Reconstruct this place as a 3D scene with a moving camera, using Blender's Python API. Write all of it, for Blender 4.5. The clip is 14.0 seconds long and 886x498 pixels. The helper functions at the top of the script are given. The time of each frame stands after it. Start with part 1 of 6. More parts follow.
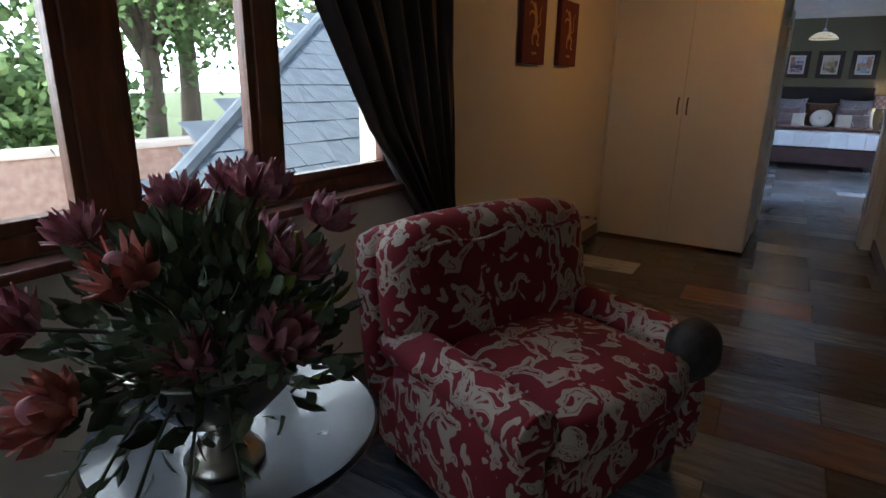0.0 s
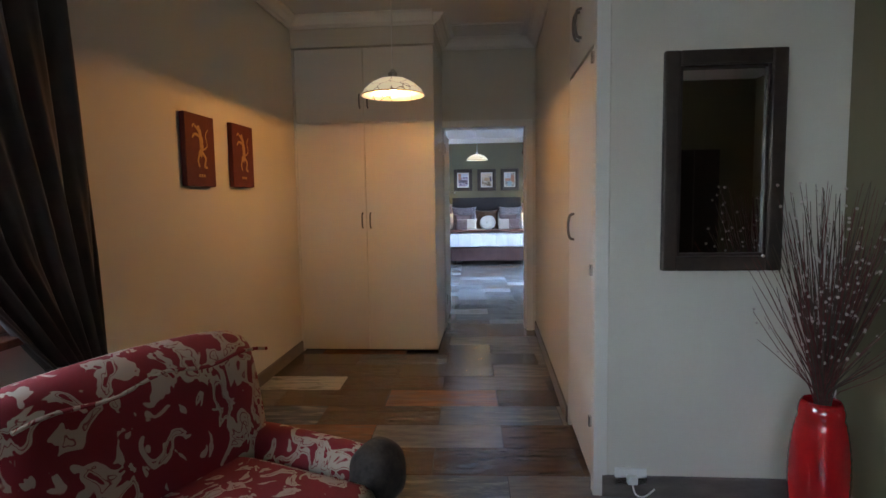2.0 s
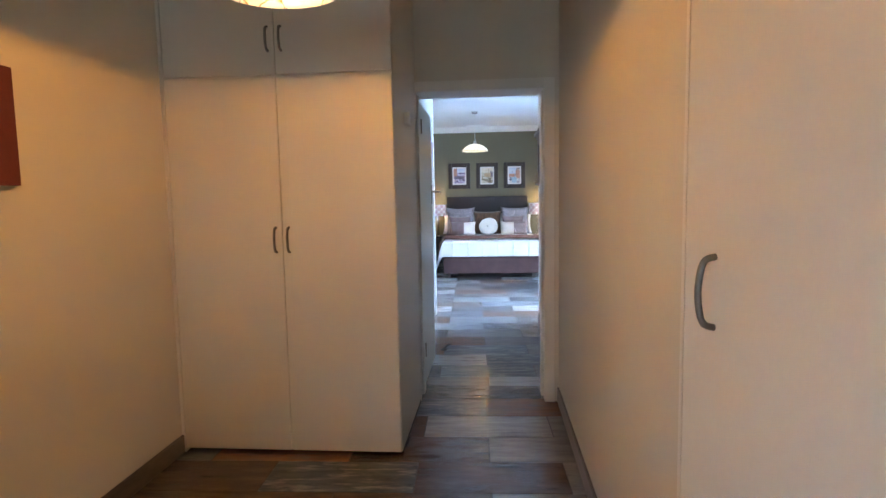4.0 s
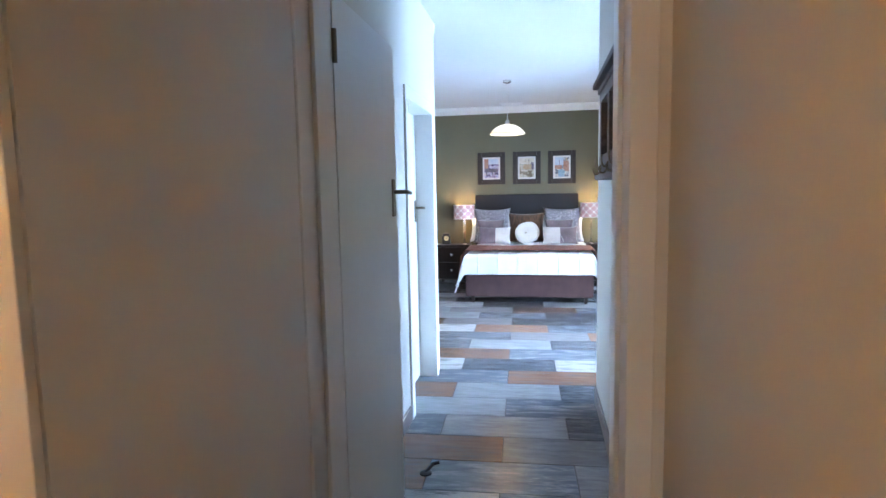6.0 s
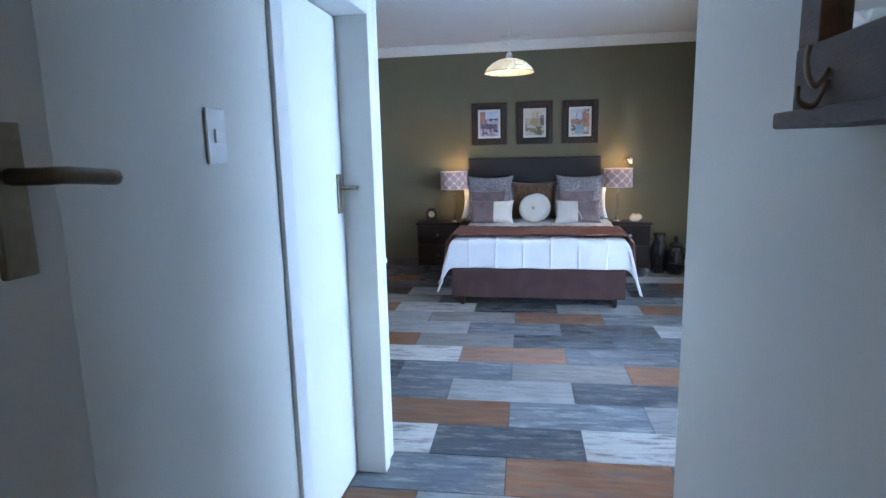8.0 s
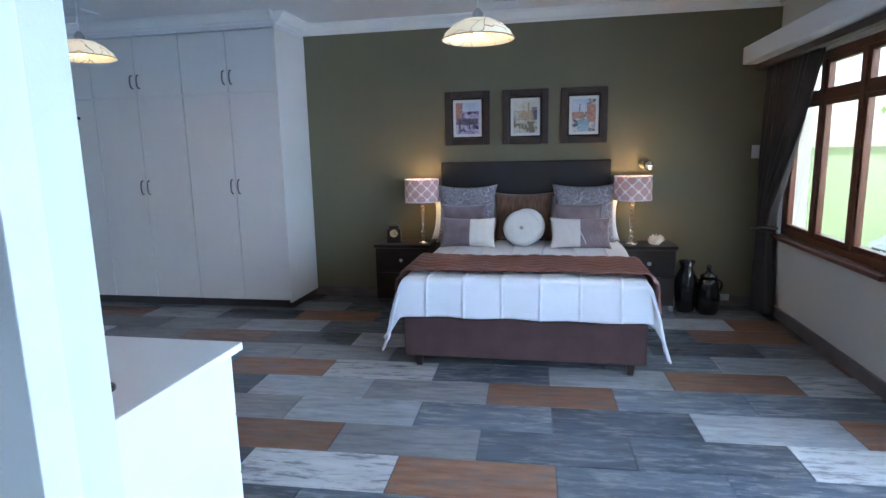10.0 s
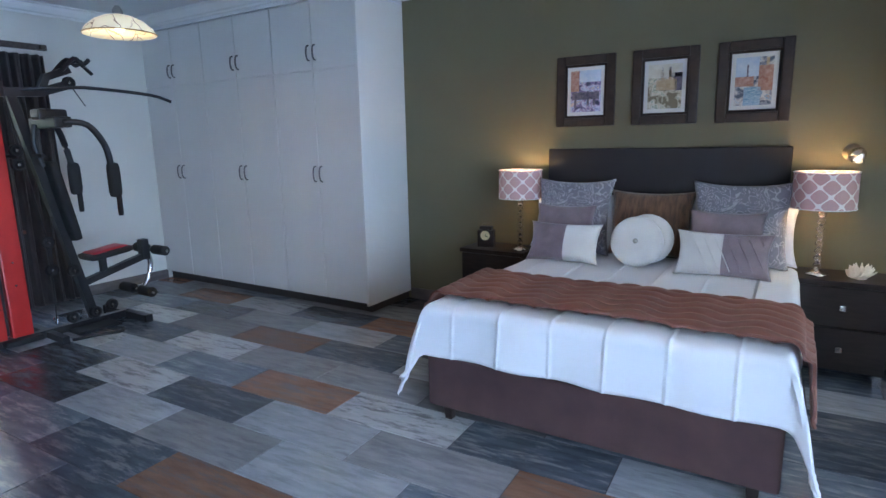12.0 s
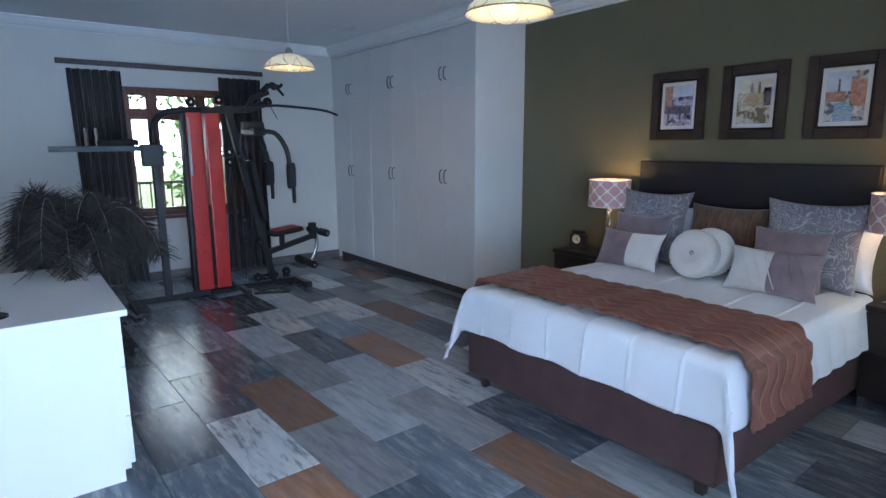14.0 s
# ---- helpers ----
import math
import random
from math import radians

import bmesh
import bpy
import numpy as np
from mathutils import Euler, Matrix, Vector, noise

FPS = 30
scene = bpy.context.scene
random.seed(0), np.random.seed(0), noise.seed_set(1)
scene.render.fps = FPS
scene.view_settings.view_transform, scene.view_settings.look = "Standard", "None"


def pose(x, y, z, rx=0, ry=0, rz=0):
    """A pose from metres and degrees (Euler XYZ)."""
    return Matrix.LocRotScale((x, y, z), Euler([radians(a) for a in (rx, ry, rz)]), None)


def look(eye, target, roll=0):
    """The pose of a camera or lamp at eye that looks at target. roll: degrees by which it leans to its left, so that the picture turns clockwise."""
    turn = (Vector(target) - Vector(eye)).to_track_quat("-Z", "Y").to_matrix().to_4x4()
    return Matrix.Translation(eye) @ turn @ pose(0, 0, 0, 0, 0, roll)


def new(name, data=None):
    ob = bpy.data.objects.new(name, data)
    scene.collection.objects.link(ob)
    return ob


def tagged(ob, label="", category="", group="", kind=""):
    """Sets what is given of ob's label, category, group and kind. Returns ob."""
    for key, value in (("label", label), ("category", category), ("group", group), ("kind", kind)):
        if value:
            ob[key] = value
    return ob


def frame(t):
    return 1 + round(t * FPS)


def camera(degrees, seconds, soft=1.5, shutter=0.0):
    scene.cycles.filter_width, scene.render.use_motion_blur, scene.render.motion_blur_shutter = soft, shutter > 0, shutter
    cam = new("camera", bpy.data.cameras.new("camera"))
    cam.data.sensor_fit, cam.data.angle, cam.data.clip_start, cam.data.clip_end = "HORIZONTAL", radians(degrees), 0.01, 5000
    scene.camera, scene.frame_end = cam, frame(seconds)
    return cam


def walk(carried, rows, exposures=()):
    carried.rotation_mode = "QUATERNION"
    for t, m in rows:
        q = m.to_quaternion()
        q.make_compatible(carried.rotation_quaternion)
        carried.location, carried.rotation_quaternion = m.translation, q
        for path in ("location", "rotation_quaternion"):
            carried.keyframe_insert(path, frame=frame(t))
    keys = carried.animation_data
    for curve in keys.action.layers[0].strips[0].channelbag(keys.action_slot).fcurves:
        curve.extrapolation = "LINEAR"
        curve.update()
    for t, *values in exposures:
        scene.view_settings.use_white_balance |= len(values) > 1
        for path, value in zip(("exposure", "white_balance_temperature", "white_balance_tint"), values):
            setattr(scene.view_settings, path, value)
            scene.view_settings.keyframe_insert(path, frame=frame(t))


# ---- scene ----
cam = camera(76.0, 14.0)
PATH = [
    (0, (0.446, -0.33, 1.333), (-0.581, 1.29, 0.766), 1.0),
    (0.5, (0.505, -0.329, 1.379), (-0.234, 1.483, 0.967), 0.1),
    (1, (0.551, -0.318, 1.382), (0.069, 1.606, 1.121), -0.5),
    (1.5, (0.59, -0.305, 1.383), (0.312, 1.665, 1.184), -0.8),
    (2, (0.594, -0.136, 1.358), (0.428, 1.849, 1.178), -0.9),
    (2.5, (0.591, 0.286, 1.368), (0.449, 2.272, 1.179), -1.0),
    (3, (0.58, 0.785, 1.38), (0.442, 2.77, 1.188), -0.9),
    (5.5, (0.73, 3.6, 1.405), (0.424, 5.567, 1.222), -1.1),
    (6, (0.75, 4.17, 1.42), (0.407, 6.13, 1.217), -1.1),
    (6.5, (0.753, 4.696, 1.408), (0.4, 6.651, 1.176), -1.4),
    (7, (0.71, 5.19, 1.407), (0.35, 7.137, 1.122), -1.3),
    (7.5, (0.68, 5.628, 1.396), (0.318, 7.57, 1.082), -1.5),
    (8, (0.662, 6.06, 1.435), (0.307, 7.999, 1.098), -1.3),
    (10.5, (0.815, 8.003, 1.451), (0.419, 9.934, 1.115), -1.2),
    (11, (0.875, 8.375, 1.491), (0.324, 10.263, 1.133), -1.3),
    (11.5, (1.067, 8.679, 1.465), (0.295, 10.488, 1.105), -1.2),
    (12, (1.335, 8.921, 1.426), (0.293, 10.587, 1.051), -1.2),
    (12.5, (1.659, 9.149, 1.43), (0.346, 10.608, 1.049), -1.1),
    (13, (1.982, 9.204, 1.457), (0.552, 10.553, 1.085), -0.7),
    (13.5, (2.208, 9.101, 1.484), (0.675, 10.331, 1.116), -0.4),
    (14, (2.379, 9.054, 1.479), (0.812, 10.243, 1.118), -0.3),
]
walk(cam, [(t, look(eye, target, roll)) for t, eye, target, roll in PATH],
     [(0, 1.2), (0.5, 1.35), (1, 1.6), (1.5, 2.0), (2, 2.4), (2.5, 2.75), (3, 3.0), (5.5, 2.75), (6, 3.1), (6.5, 3.2), (7, 3.0), (7.5, 2.6), (8.2, 2.2), (10.5, 2.1), (12, 2.1), (14, 1.7)])

# ---- world and large lights ----
world = bpy.data.worlds.new("world")
world.use_nodes = True
scene.world = world
_nt = world.node_tree
_sky = _nt.nodes.new("ShaderNodeTexSky")
_sky.sky_type, _sky.sun_disc = "NISHITA", False
_sky.sun_elevation, _sky.sun_rotation = radians(53), radians(186)
_sky.air_density, _sky.dust_density = 1.0, 1.5
_nt.links.new(_sky.outputs[0], _nt.nodes["Background"].inputs[0])
_nt.nodes["Background"].inputs[1].default_value = 0.15


def lamp(name, kind, m, energy, color, **kw):
    data = bpy.data.lights.new(name, kind)
    data.energy, data.color = energy, color
    if kind == "AREA":
        data.shape, data.size, data.size_y = "RECTANGLE", kw["size"], kw["size_y"]
        data.spread = kw.get("spread", math.pi)
    elif kind == "SUN":
        data.angle = kw["angle"]
    else:
        data.shadow_soft_size = kw["radius"]
    ob = new(name, data)
    ob.matrix_world = m
    return ob


DAY = (0.37, 0.59, 1.0)
WARM = (1.0, 0.42, 0.09)
lamp("sun", "SUN", look((-0.6, -6, 8), (0, 0, 0)), 5.0, (1.0, 0.95, 0.88), angle=radians(8))
lamp("sky_hall_window", "AREA", look((-2.0, 0.55, 2.75), (0.0, 0.45, 0.75)), 10, DAY, size=2.2, size_y=0.9)
lamp("sky_east_window", "AREA", look((3.66, 12.05, 2.9), (1.3, 11.6, 0.7)), 2.2, DAY, size=1.8, size_y=0.9)
lamp("sky_garden_doors", "AREA", look((2.97, 9.3, 1.15), (-0.3, 9.9, 0.8)), 30.0, DAY, size=1.7, size_y=1.8, spread=radians(150))
lamp("sky_west_window", "AREA", look((-5.35, 10.62, 2.85), (-3.0, 10.5, 0.5)), 14, DAY, size=1.3, size_y=0.9)
# Added fill from the unseen south side, brightening the mirror wall.
lamp("lounge_fill_light", "AREA", look((0.3, -3.36, 1.35), (1.7, 2.3, 0.3)), 0.5, DAY, size=1.8, size_y=1.0, spread=radians(80))


# ---- materials ----
def mat(name, color, rough=0.6, metal=0.0, var=0.12, scale=6.0, bump=0.0, bscale=80.0, second=None, emit=None, strength=0.0, stretch=(1, 1, 1), spec=0.5, trans=0.0, coat=0.0, sheen=0.0):
    """Procedural surface: base colour with broad and fine variation, roughness variation and fine relief."""
    m = bpy.data.materials.new(name)
    m.use_nodes = True
    nt = m.node_tree
    b = nt.nodes["Principled BSDF"]
    tc = nt.nodes.new("ShaderNodeTexCoord")
    mp = nt.nodes.new("ShaderNodeMapping")
    mp.inputs["Scale"].default_value = stretch
    nt.links.new(tc.outputs["Object"], mp.inputs[0])
    n1 = nt.nodes.new("ShaderNodeTexNoise")
    n1.inputs["Scale"].default_value, n1.inputs["Detail"].default_value = scale, 4
    n2 = nt.nodes.new("ShaderNodeTexNoise")
    n2.inputs["Scale"].default_value, n2.inputs["Detail"].default_value = bscale, 3
    for n in (n1, n2):
        nt.links.new(mp.outputs[0], n.inputs["Vector"])
    add = nt.nodes.new("ShaderNodeMath")
    add.operation = "MULTIPLY_ADD"
    add.inputs[1].default_value = 0.3
    nt.links.new(n2.outputs[0], add.inputs[0])
    nt.links.new(n1.outputs[0], add.inputs[2])
    ramp = nt.nodes.new("ShaderNodeValToRGB")
    ramp.color_ramp.elements[0].position, ramp.color_ramp.elements[1].position = 0.42, 0.88
    c2 = second or [min(1, c * (1 + var)) for c in color]
    c1 = color if second else [c * (1 - var) for c in color]
    ramp.color_ramp.elements[0].color, ramp.color_ramp.elements[1].color = (*c1, 1), (*c2, 1)
    nt.links.new(add.outputs[0], ramp.inputs[0])
    nt.links.new(ramp.outputs[0], b.inputs["Base Color"])
    r = nt.nodes.new("ShaderNodeMapRange")
    r.inputs[3].default_value, r.inputs[4].default_value = max(0.02, rough - 0.08), min(1, rough + 0.1)
    nt.links.new(n1.outputs[0], r.inputs[0])
    nt.links.new(r.outputs[0], b.inputs["Roughness"])
    b.inputs["Metallic"].default_value = metal
    b.inputs["Specular IOR Level"].default_value = spec
    b.inputs["Transmission Weight"].default_value = trans
    b.inputs["Coat Weight"].default_value = coat
    b.inputs["Sheen Weight"].default_value = sheen
    if bump:
        bn = nt.nodes.new("ShaderNodeBump")
        bn.inputs["Strength"].default_value, bn.inputs["Distance"].default_value = bump, 0.004
        nt.links.new(n2.outputs[0], bn.inputs["Height"])
        nt.links.new(bn.outputs[0], b.inputs["Normal"])
    if emit:
        b.inputs["Emission Color"].default_value, b.inputs["Emission Strength"].default_value = (*emit, 1), strength
    return m


def tile_mat(name, c1, c2, c3, contrast=0.5):
    """Worn wood-look porcelain: streaks along the length, scuffed patches, one shade a tile."""
    m = mat(name, c1, rough=0.16, second=c2, scale=5, bump=0.12, bscale=60, stretch=(1, 5, 1), spec=0.45)
    nt = m.node_tree
    b = nt.nodes["Principled BSDF"]
    info = nt.nodes.new("ShaderNodeObjectInfo")
    tc = nt.nodes["Texture Coordinate"]
    mp = nt.nodes["Mapping"]
    sh = nt.nodes.new("ShaderNodeVectorMath")
    sh.operation = "SCALE"
    sh.inputs[0].default_value = (37, 19, 5)
    nt.links.new(info.outputs["Random"], sh.inputs["Scale"])
    nt.links.new(sh.outputs[0], mp.inputs["Location"])
    nz = nt.nodes.new("ShaderNodeTexNoise")
    nz.inputs["Scale"].default_value, nz.inputs["Detail"].default_value, nz.inputs["Roughness"].default_value = 4.5, 9, 0.72
    nt.links.new(mp.outputs[0], nz.inputs["Vector"])
    rp = nt.nodes.new("ShaderNodeValToRGB")
    rp.color_ramp.elements[0].position, rp.color_ramp.elements[1].position = 0.5, 0.62
    rp.color_ramp.elements[1].color = (contrast, contrast, contrast, 1)
    nt.links.new(nz.outputs[0], rp.inputs[0])
    mix = nt.nodes.new("ShaderNodeMix")
    mix.data_type = "RGBA"
    nt.links.new(rp.outputs[0], mix.inputs["Factor"])
    nt.links.new(b.inputs["Base Color"].links[0].from_socket, mix.inputs["A"])
    mix.inputs["B"].default_value = (*c3, 1)
    hsv = nt.nodes.new("ShaderNodeHueSaturation")
    rr = nt.nodes.new("ShaderNodeMapRange")
    rr.inputs[3].default_value, rr.inputs[4].default_value = 0.75, 1.25
    nt.links.new(info.outputs["Random"], rr.inputs[0])
    nt.links.new(rr.outputs[0], hsv.inputs["Value"])
    nt.links.new(mix.outputs["Result"], hsv.inputs["Color"])
    nt.links.new(hsv.outputs[0], b.inputs["Base Color"])
    return m


def pattern_mat(name, ground, figure, scale, width=0.06, rough=0.8, sheen=0.3, edges=(0.46, 0.52), distortion=2.2, detail=0.6):
    """Woven cloth with a curling figure, made of bent noise contours."""
    m = mat(name, ground, rough=rough, bump=0.35, bscale=420, sheen=sheen)
    nt = m.node_tree
    b = nt.nodes["Principled BSDF"]
    n = nt.nodes.new("ShaderNodeTexNoise")
    n.inputs["Scale"].default_value, n.inputs["Detail"].default_value, n.inputs["Distortion"].default_value = scale, detail, distortion
    nt.links.new(nt.nodes["Texture Coordinate"].outputs["Object"], n.inputs["Vector"])
    rp = nt.nodes.new("ShaderNodeValToRGB")
    e = rp.color_ramp.elements
    e[0].position, e[0].color = 0.0, (0, 0, 0, 1)
    e[1].position, e[1].color = edges[0], (0, 0, 0, 1)
    for p, v in ((edges[0] + 0.012, 1), (edges[1], 1), (edges[1] + 0.012, 0), (0.60, 0), (0.61, 1), (0.64, 1), (0.65, 0)):
        x = e.new(p)
        x.color = (v, v, v, 1)
    nt.links.new(n.outputs[0], rp.inputs[0])
    mix = nt.nodes.new("ShaderNodeMix")
    mix.data_type = "RGBA"
    nt.links.new(rp.outputs[0], mix.inputs["Factor"])
    nt.links.new(b.inputs["Base Color"].links[0].from_socket, mix.inputs["A"])
    mix.inputs["B"].default_value = (*figure, 1)
    nt.links.new(mix.outputs["Result"], b.inputs["Base Color"])
    return m


def trellis_mat(name, ground, line, around, up):
    """Lampshade cloth with an ogee trellis, and light that comes through it."""
    m = mat(name, ground, rough=0.8, bump=0.2, bscale=500)
    nt = m.node_tree
    b = nt.nodes["Principled BSDF"]
    tc = nt.nodes["Texture Coordinate"]
    sep = nt.nodes.new("ShaderNodeSeparateXYZ")
    nt.links.new(tc.outputs["Object"], sep.inputs[0])

    def op(kind, a, c=None):
        n = nt.nodes.new("ShaderNodeMath")
        n.operation = kind
        for i, v in enumerate((a, c)):
            if v is None:
                continue
            if isinstance(v, (int, float)):
                n.inputs[i].default_value = v
            else:
                nt.links.new(v, n.inputs[i])
        return n.outputs[0]
    th = op("MULTIPLY", op("ARCTAN2", sep.outputs[1], sep.outputs[0]), around)
    zz = op("MULTIPLY", sep.outputs[2], up)
    f = op("ADD", op("COSINE", th), op("COSINE", zz))
    hit = op("LESS_THAN", op("ABSOLUTE", f), 0.27)
    mix = nt.nodes.new("ShaderNodeMix")
    mix.data_type = "RGBA"
    nt.links.new(hit, mix.inputs["Factor"])
    mix.inputs["A"].default_value, mix.inputs["B"].default_value = (*ground, 1), (*line, 1)
    nt.links.new(mix.outputs["Result"], b.inputs["Base Color"])
    tr = nt.nodes.new("ShaderNodeBsdfTranslucent")
    nt.links.new(mix.outputs["Result"], tr.inputs["Color"])
    ms = nt.nodes.new("ShaderNodeMixShader")
    ms.inputs[0].default_value = 0.10
    out = nt.nodes["Material Output"]
    nt.links.new(b.outputs[0], ms.inputs[1])
    nt.links.new(tr.outputs[0], ms.inputs[2])
    nt.links.new(ms.outputs[0], out.inputs[0])
    return m


M = dict(
    wall=mat("wall_paint", (0.66, 0.635, 0.57), 0.62, var=0.035, scale=1.6, bump=0.12, bscale=190),
    green=mat("olive_paint", (0.165, 0.146, 0.085), 0.55, var=0.05, scale=1.5, bump=0.12, bscale=190),
    ceiling=mat("ceiling_paint", (0.78, 0.78, 0.78), 0.8, var=0.03, scale=1.2, bump=0.08, bscale=120),
    cornice=mat("cornice_paint", (0.8, 0.79, 0.76), 0.6, var=0.03, bump=0.04),
    gloss=mat("gloss_paint", (0.74, 0.73, 0.69), 0.32, var=0.03, scale=3, bump=0.05, bscale=60),
    melamine=mat("melamine", (0.72, 0.70, 0.66), 0.36, var=0.025, scale=2, bump=0.05, bscale=300),
    dark_gap=mat("plinth_dark", (0.05, 0.042, 0.04), 0.6),
    chrome=mat("satin_nickel", (0.62, 0.61, 0.6), 0.24, 1.0, var=0.05),
    nickel=mat("aged_nickel", (0.2, 0.195, 0.19), 0.36, 1.0, var=0.08),
    brass=mat("aged_brass", (0.22, 0.18, 0.13), 0.38, 1.0, var=0.2, scale=20),
    wenge=mat("dark_wood", (0.018, 0.013, 0.012), 0.38, second=(0.035, 0.024, 0.02), scale=8, bump=0.2, bscale=70, stretch=(1, 1, 8), spec=0.25),
    frame=mat("picture_frame_wood", (0.022, 0.014, 0.011), 0.4, second=(0.05, 0.032, 0.024), scale=12, bump=0.25, bscale=60),
    rack=mat("rack_wood", (0.045, 0.035, 0.032), 0.5, second=(0.12, 0.09, 0.075), scale=9, bump=0.3, bscale=60, stretch=(4, 1, 4)),
    headboard=mat("headboard_leather", (0.014, 0.011, 0.013), 0.5, var=0.2, bump=0.4, bscale=240),
    suede=mat("bed_suede", (0.05, 0.022, 0.022), 0.85, second=(0.085, 0.042, 0.04), scale=6, bump=0.3, bscale=300),
    mahogany=mat("mahogany", (0.10, 0.03, 0.016), 0.34, second=(0.2, 0.07, 0.036), scale=7, bump=0.2, bscale=70, stretch=(6, 6, 1)),
    linen=mat("white_cotton", (0.70, 0.71, 0.74), 0.75, var=0.03, scale=4, bump=0.2, bscale=500, sheen=0.15),
    ivory=mat("ivory_satin", (0.64, 0.61, 0.57), 0.5, var=0.05, scale=8, bump=0.25, bscale=240, sheen=0.3),
    mauve=mat("mauve_satin", (0.15, 0.105, 0.115), 0.5, second=(0.24, 0.175, 0.19), scale=10, bump=0.4, bscale=160, sheen=0.4),
    runner=mat("runner_satin", (0.13, 0.048, 0.034), 0.42, second=(0.21, 0.09, 0.066), scale=8, bump=0.3, bscale=260),
    fur=mat("brown_velvet", (0.05, 0.024, 0.012), 0.75, second=(0.2, 0.1, 0.05), scale=16, bump=0.7, bscale=90, stretch=(3, 1, 0.7), sheen=0.5),
    curtain=mat("curtain_cloth", (0.022, 0.016, 0.015), 0.7, second=(0.045, 0.033, 0.03), scale=9, bump=0.25, bscale=300, sheen=0.2),
    black=mat("black_steel", (0.010, 0.010, 0.012), 0.45, var=0.2, scale=12),
    rubber=mat("black_foam", (0.014, 0.014, 0.014), 0.75, var=0.2, bump=0.3),
    red=mat("red_steel", (0.5, 0.02, 0.016), 0.35, var=0.1, scale=5, bump=0.03),
    red_vase=mat("red_glaze", (0.42, 0.008, 0.012), 0.12, var=0.1, scale=5, coat=0.6),
    ceramic=mat("black_glaze", (0.014, 0.014, 0.016), 0.16, var=0.15, coat=0.4),
    white=mat("white_plastic", (0.8, 0.8, 0.79), 0.4, var=0.02),
    porcelain=mat("white_porcelain", (0.8, 0.77, 0.72), 0.35, var=0.05),
    grout=mat("grout", (0.05, 0.05, 0.055), 0.85, var=0.2, bump=0.2),
    skirt=mat("skirting_tile", (0.10, 0.085, 0.08), 0.4, second=(0.18, 0.15, 0.14), scale=6, bump=0.1, bscale=60, stretch=(1, 1, 4)),
    silver=mat("tarnished_silver", (0.36, 0.34, 0.3), 0.28, 1.0, var=0.3, scale=18, bump=0.3, bscale=50),
    tabletop=mat("table_lacquer", (0.02, 0.02, 0.024), 0.3, var=0.3, scale=10, coat=0.3),
    twig=mat("dry_twig", (0.075, 0.014, 0.016), 0.8, second=(0.19, 0.06, 0.055), scale=20),
    bead=mat("pale_bead", (0.55, 0.48, 0.45), 0.4),
    leaf=mat("cut_leaf", (0.05, 0.075, 0.04), 0.6, second=(0.16, 0.2, 0.11), scale=22),
    leaf_lime=mat("lime_leaf", (0.2, 0.26, 0.03), 0.55, second=(0.3, 0.36, 0.08), scale=18),
    protea=mat("protea_pink", (0.26, 0.025, 0.06), 0.6, second=(0.6, 0.3, 0.34), scale=26),
    protea_tip=mat("protea_orange", (0.42, 0.06, 0.05), 0.6, second=(0.6, 0.28, 0.22), scale=26),
    plume=mat("plume_brown", (0.016, 0.012, 0.01), 0.8, second=(0.06, 0.045, 0.038), scale=20),
    plume_rib=mat("plume_rib", (0.45, 0.4, 0.34), 0.6),
    canvas=mat("maroon_canvas", (0.085, 0.012, 0.014), 0.8, second=(0.13, 0.025, 0.025), scale=14, bump=0.4, bscale=300),
    gold=mat("gold_paint", (0.42, 0.24, 0.09), 0.5, 0.3, var=0.25, scale=30),
    matboard=mat("mount_board", (0.74, 0.72, 0.68), 0.7, var=0.02),
    slate=mat("roof_slate", (0.06, 0.085, 0.115), 0.5, second=(0.14, 0.18, 0.22), scale=7, bump=0.4, bscale=30),
    render_white=mat("white_render", (0.72, 0.7, 0.66), 0.9, var=0.08, scale=2, bump=0.3, bscale=50),
    paving=mat("brick_paving", (0.38, 0.26, 0.22), 0.9, second=(0.52, 0.42, 0.37), scale=10, bump=0.4, bscale=30),
    grass=mat("lawn", (0.035, 0.06, 0.02), 0.9, second=(0.08, 0.12, 0.035), scale=3, bump=0.8, bscale=40),
    foliage=mat("tree_leaf", (0.06, 0.12, 0.04), 0.6, second=(0.14, 0.24, 0.08), scale=3),
    bark=mat("bark", (0.06, 0.045, 0.035), 0.9, second=(0.13, 0.1, 0.08), scale=12, bump=0.8, bscale=30, stretch=(1, 1, 0.2)),
    # Faint warm emission put into the lotus petals; no candle is modelled.
    lotus=mat("lotus_glass_glow", (0.8, 0.74, 0.66), 0.3, var=0.06, emit=(1, 0.8, 0.55), strength=0.012),
    bulb=mat("bulb", (1, 0.9, 0.7), 0.5, emit=(1.0, 0.83, 0.5), strength=6),
    sofa=pattern_mat("sofa_damask", (0.2, 0.008, 0.016), (0.42, 0.34, 0.27), 11.0, edges=(0.50, 0.585), distortion=0.9, sheen=0.0, detail=2.0),
    paisley=pattern_mat("paisley_cloth", (0.2, 0.19, 0.22), (0.44, 0.42, 0.44), 9.0, edges=(0.42, 0.47), distortion=3.0),
    shade=trellis_mat("trellis_cloth", (0.6, 0.4, 0.4), (0.85, 0.83, 0.82), 9, 60),
)
M["haze"] = mat("bright_sky", (0.8, 0.86, 0.95), 1.0, var=0.02, scale=0.02, emit=(0.80, 0.91, 1.0), strength=3.0)
# Runner satin made paler, for the light lines along the quilting.
M["quilt_light"] = mat("quilt_light_satin", (0.27, 0.14, 0.11), 0.4, var=0.1)
M["pink"] = mat("pink_glass", (0.55, 0.12, 0.12), 0.2, var=0.1)
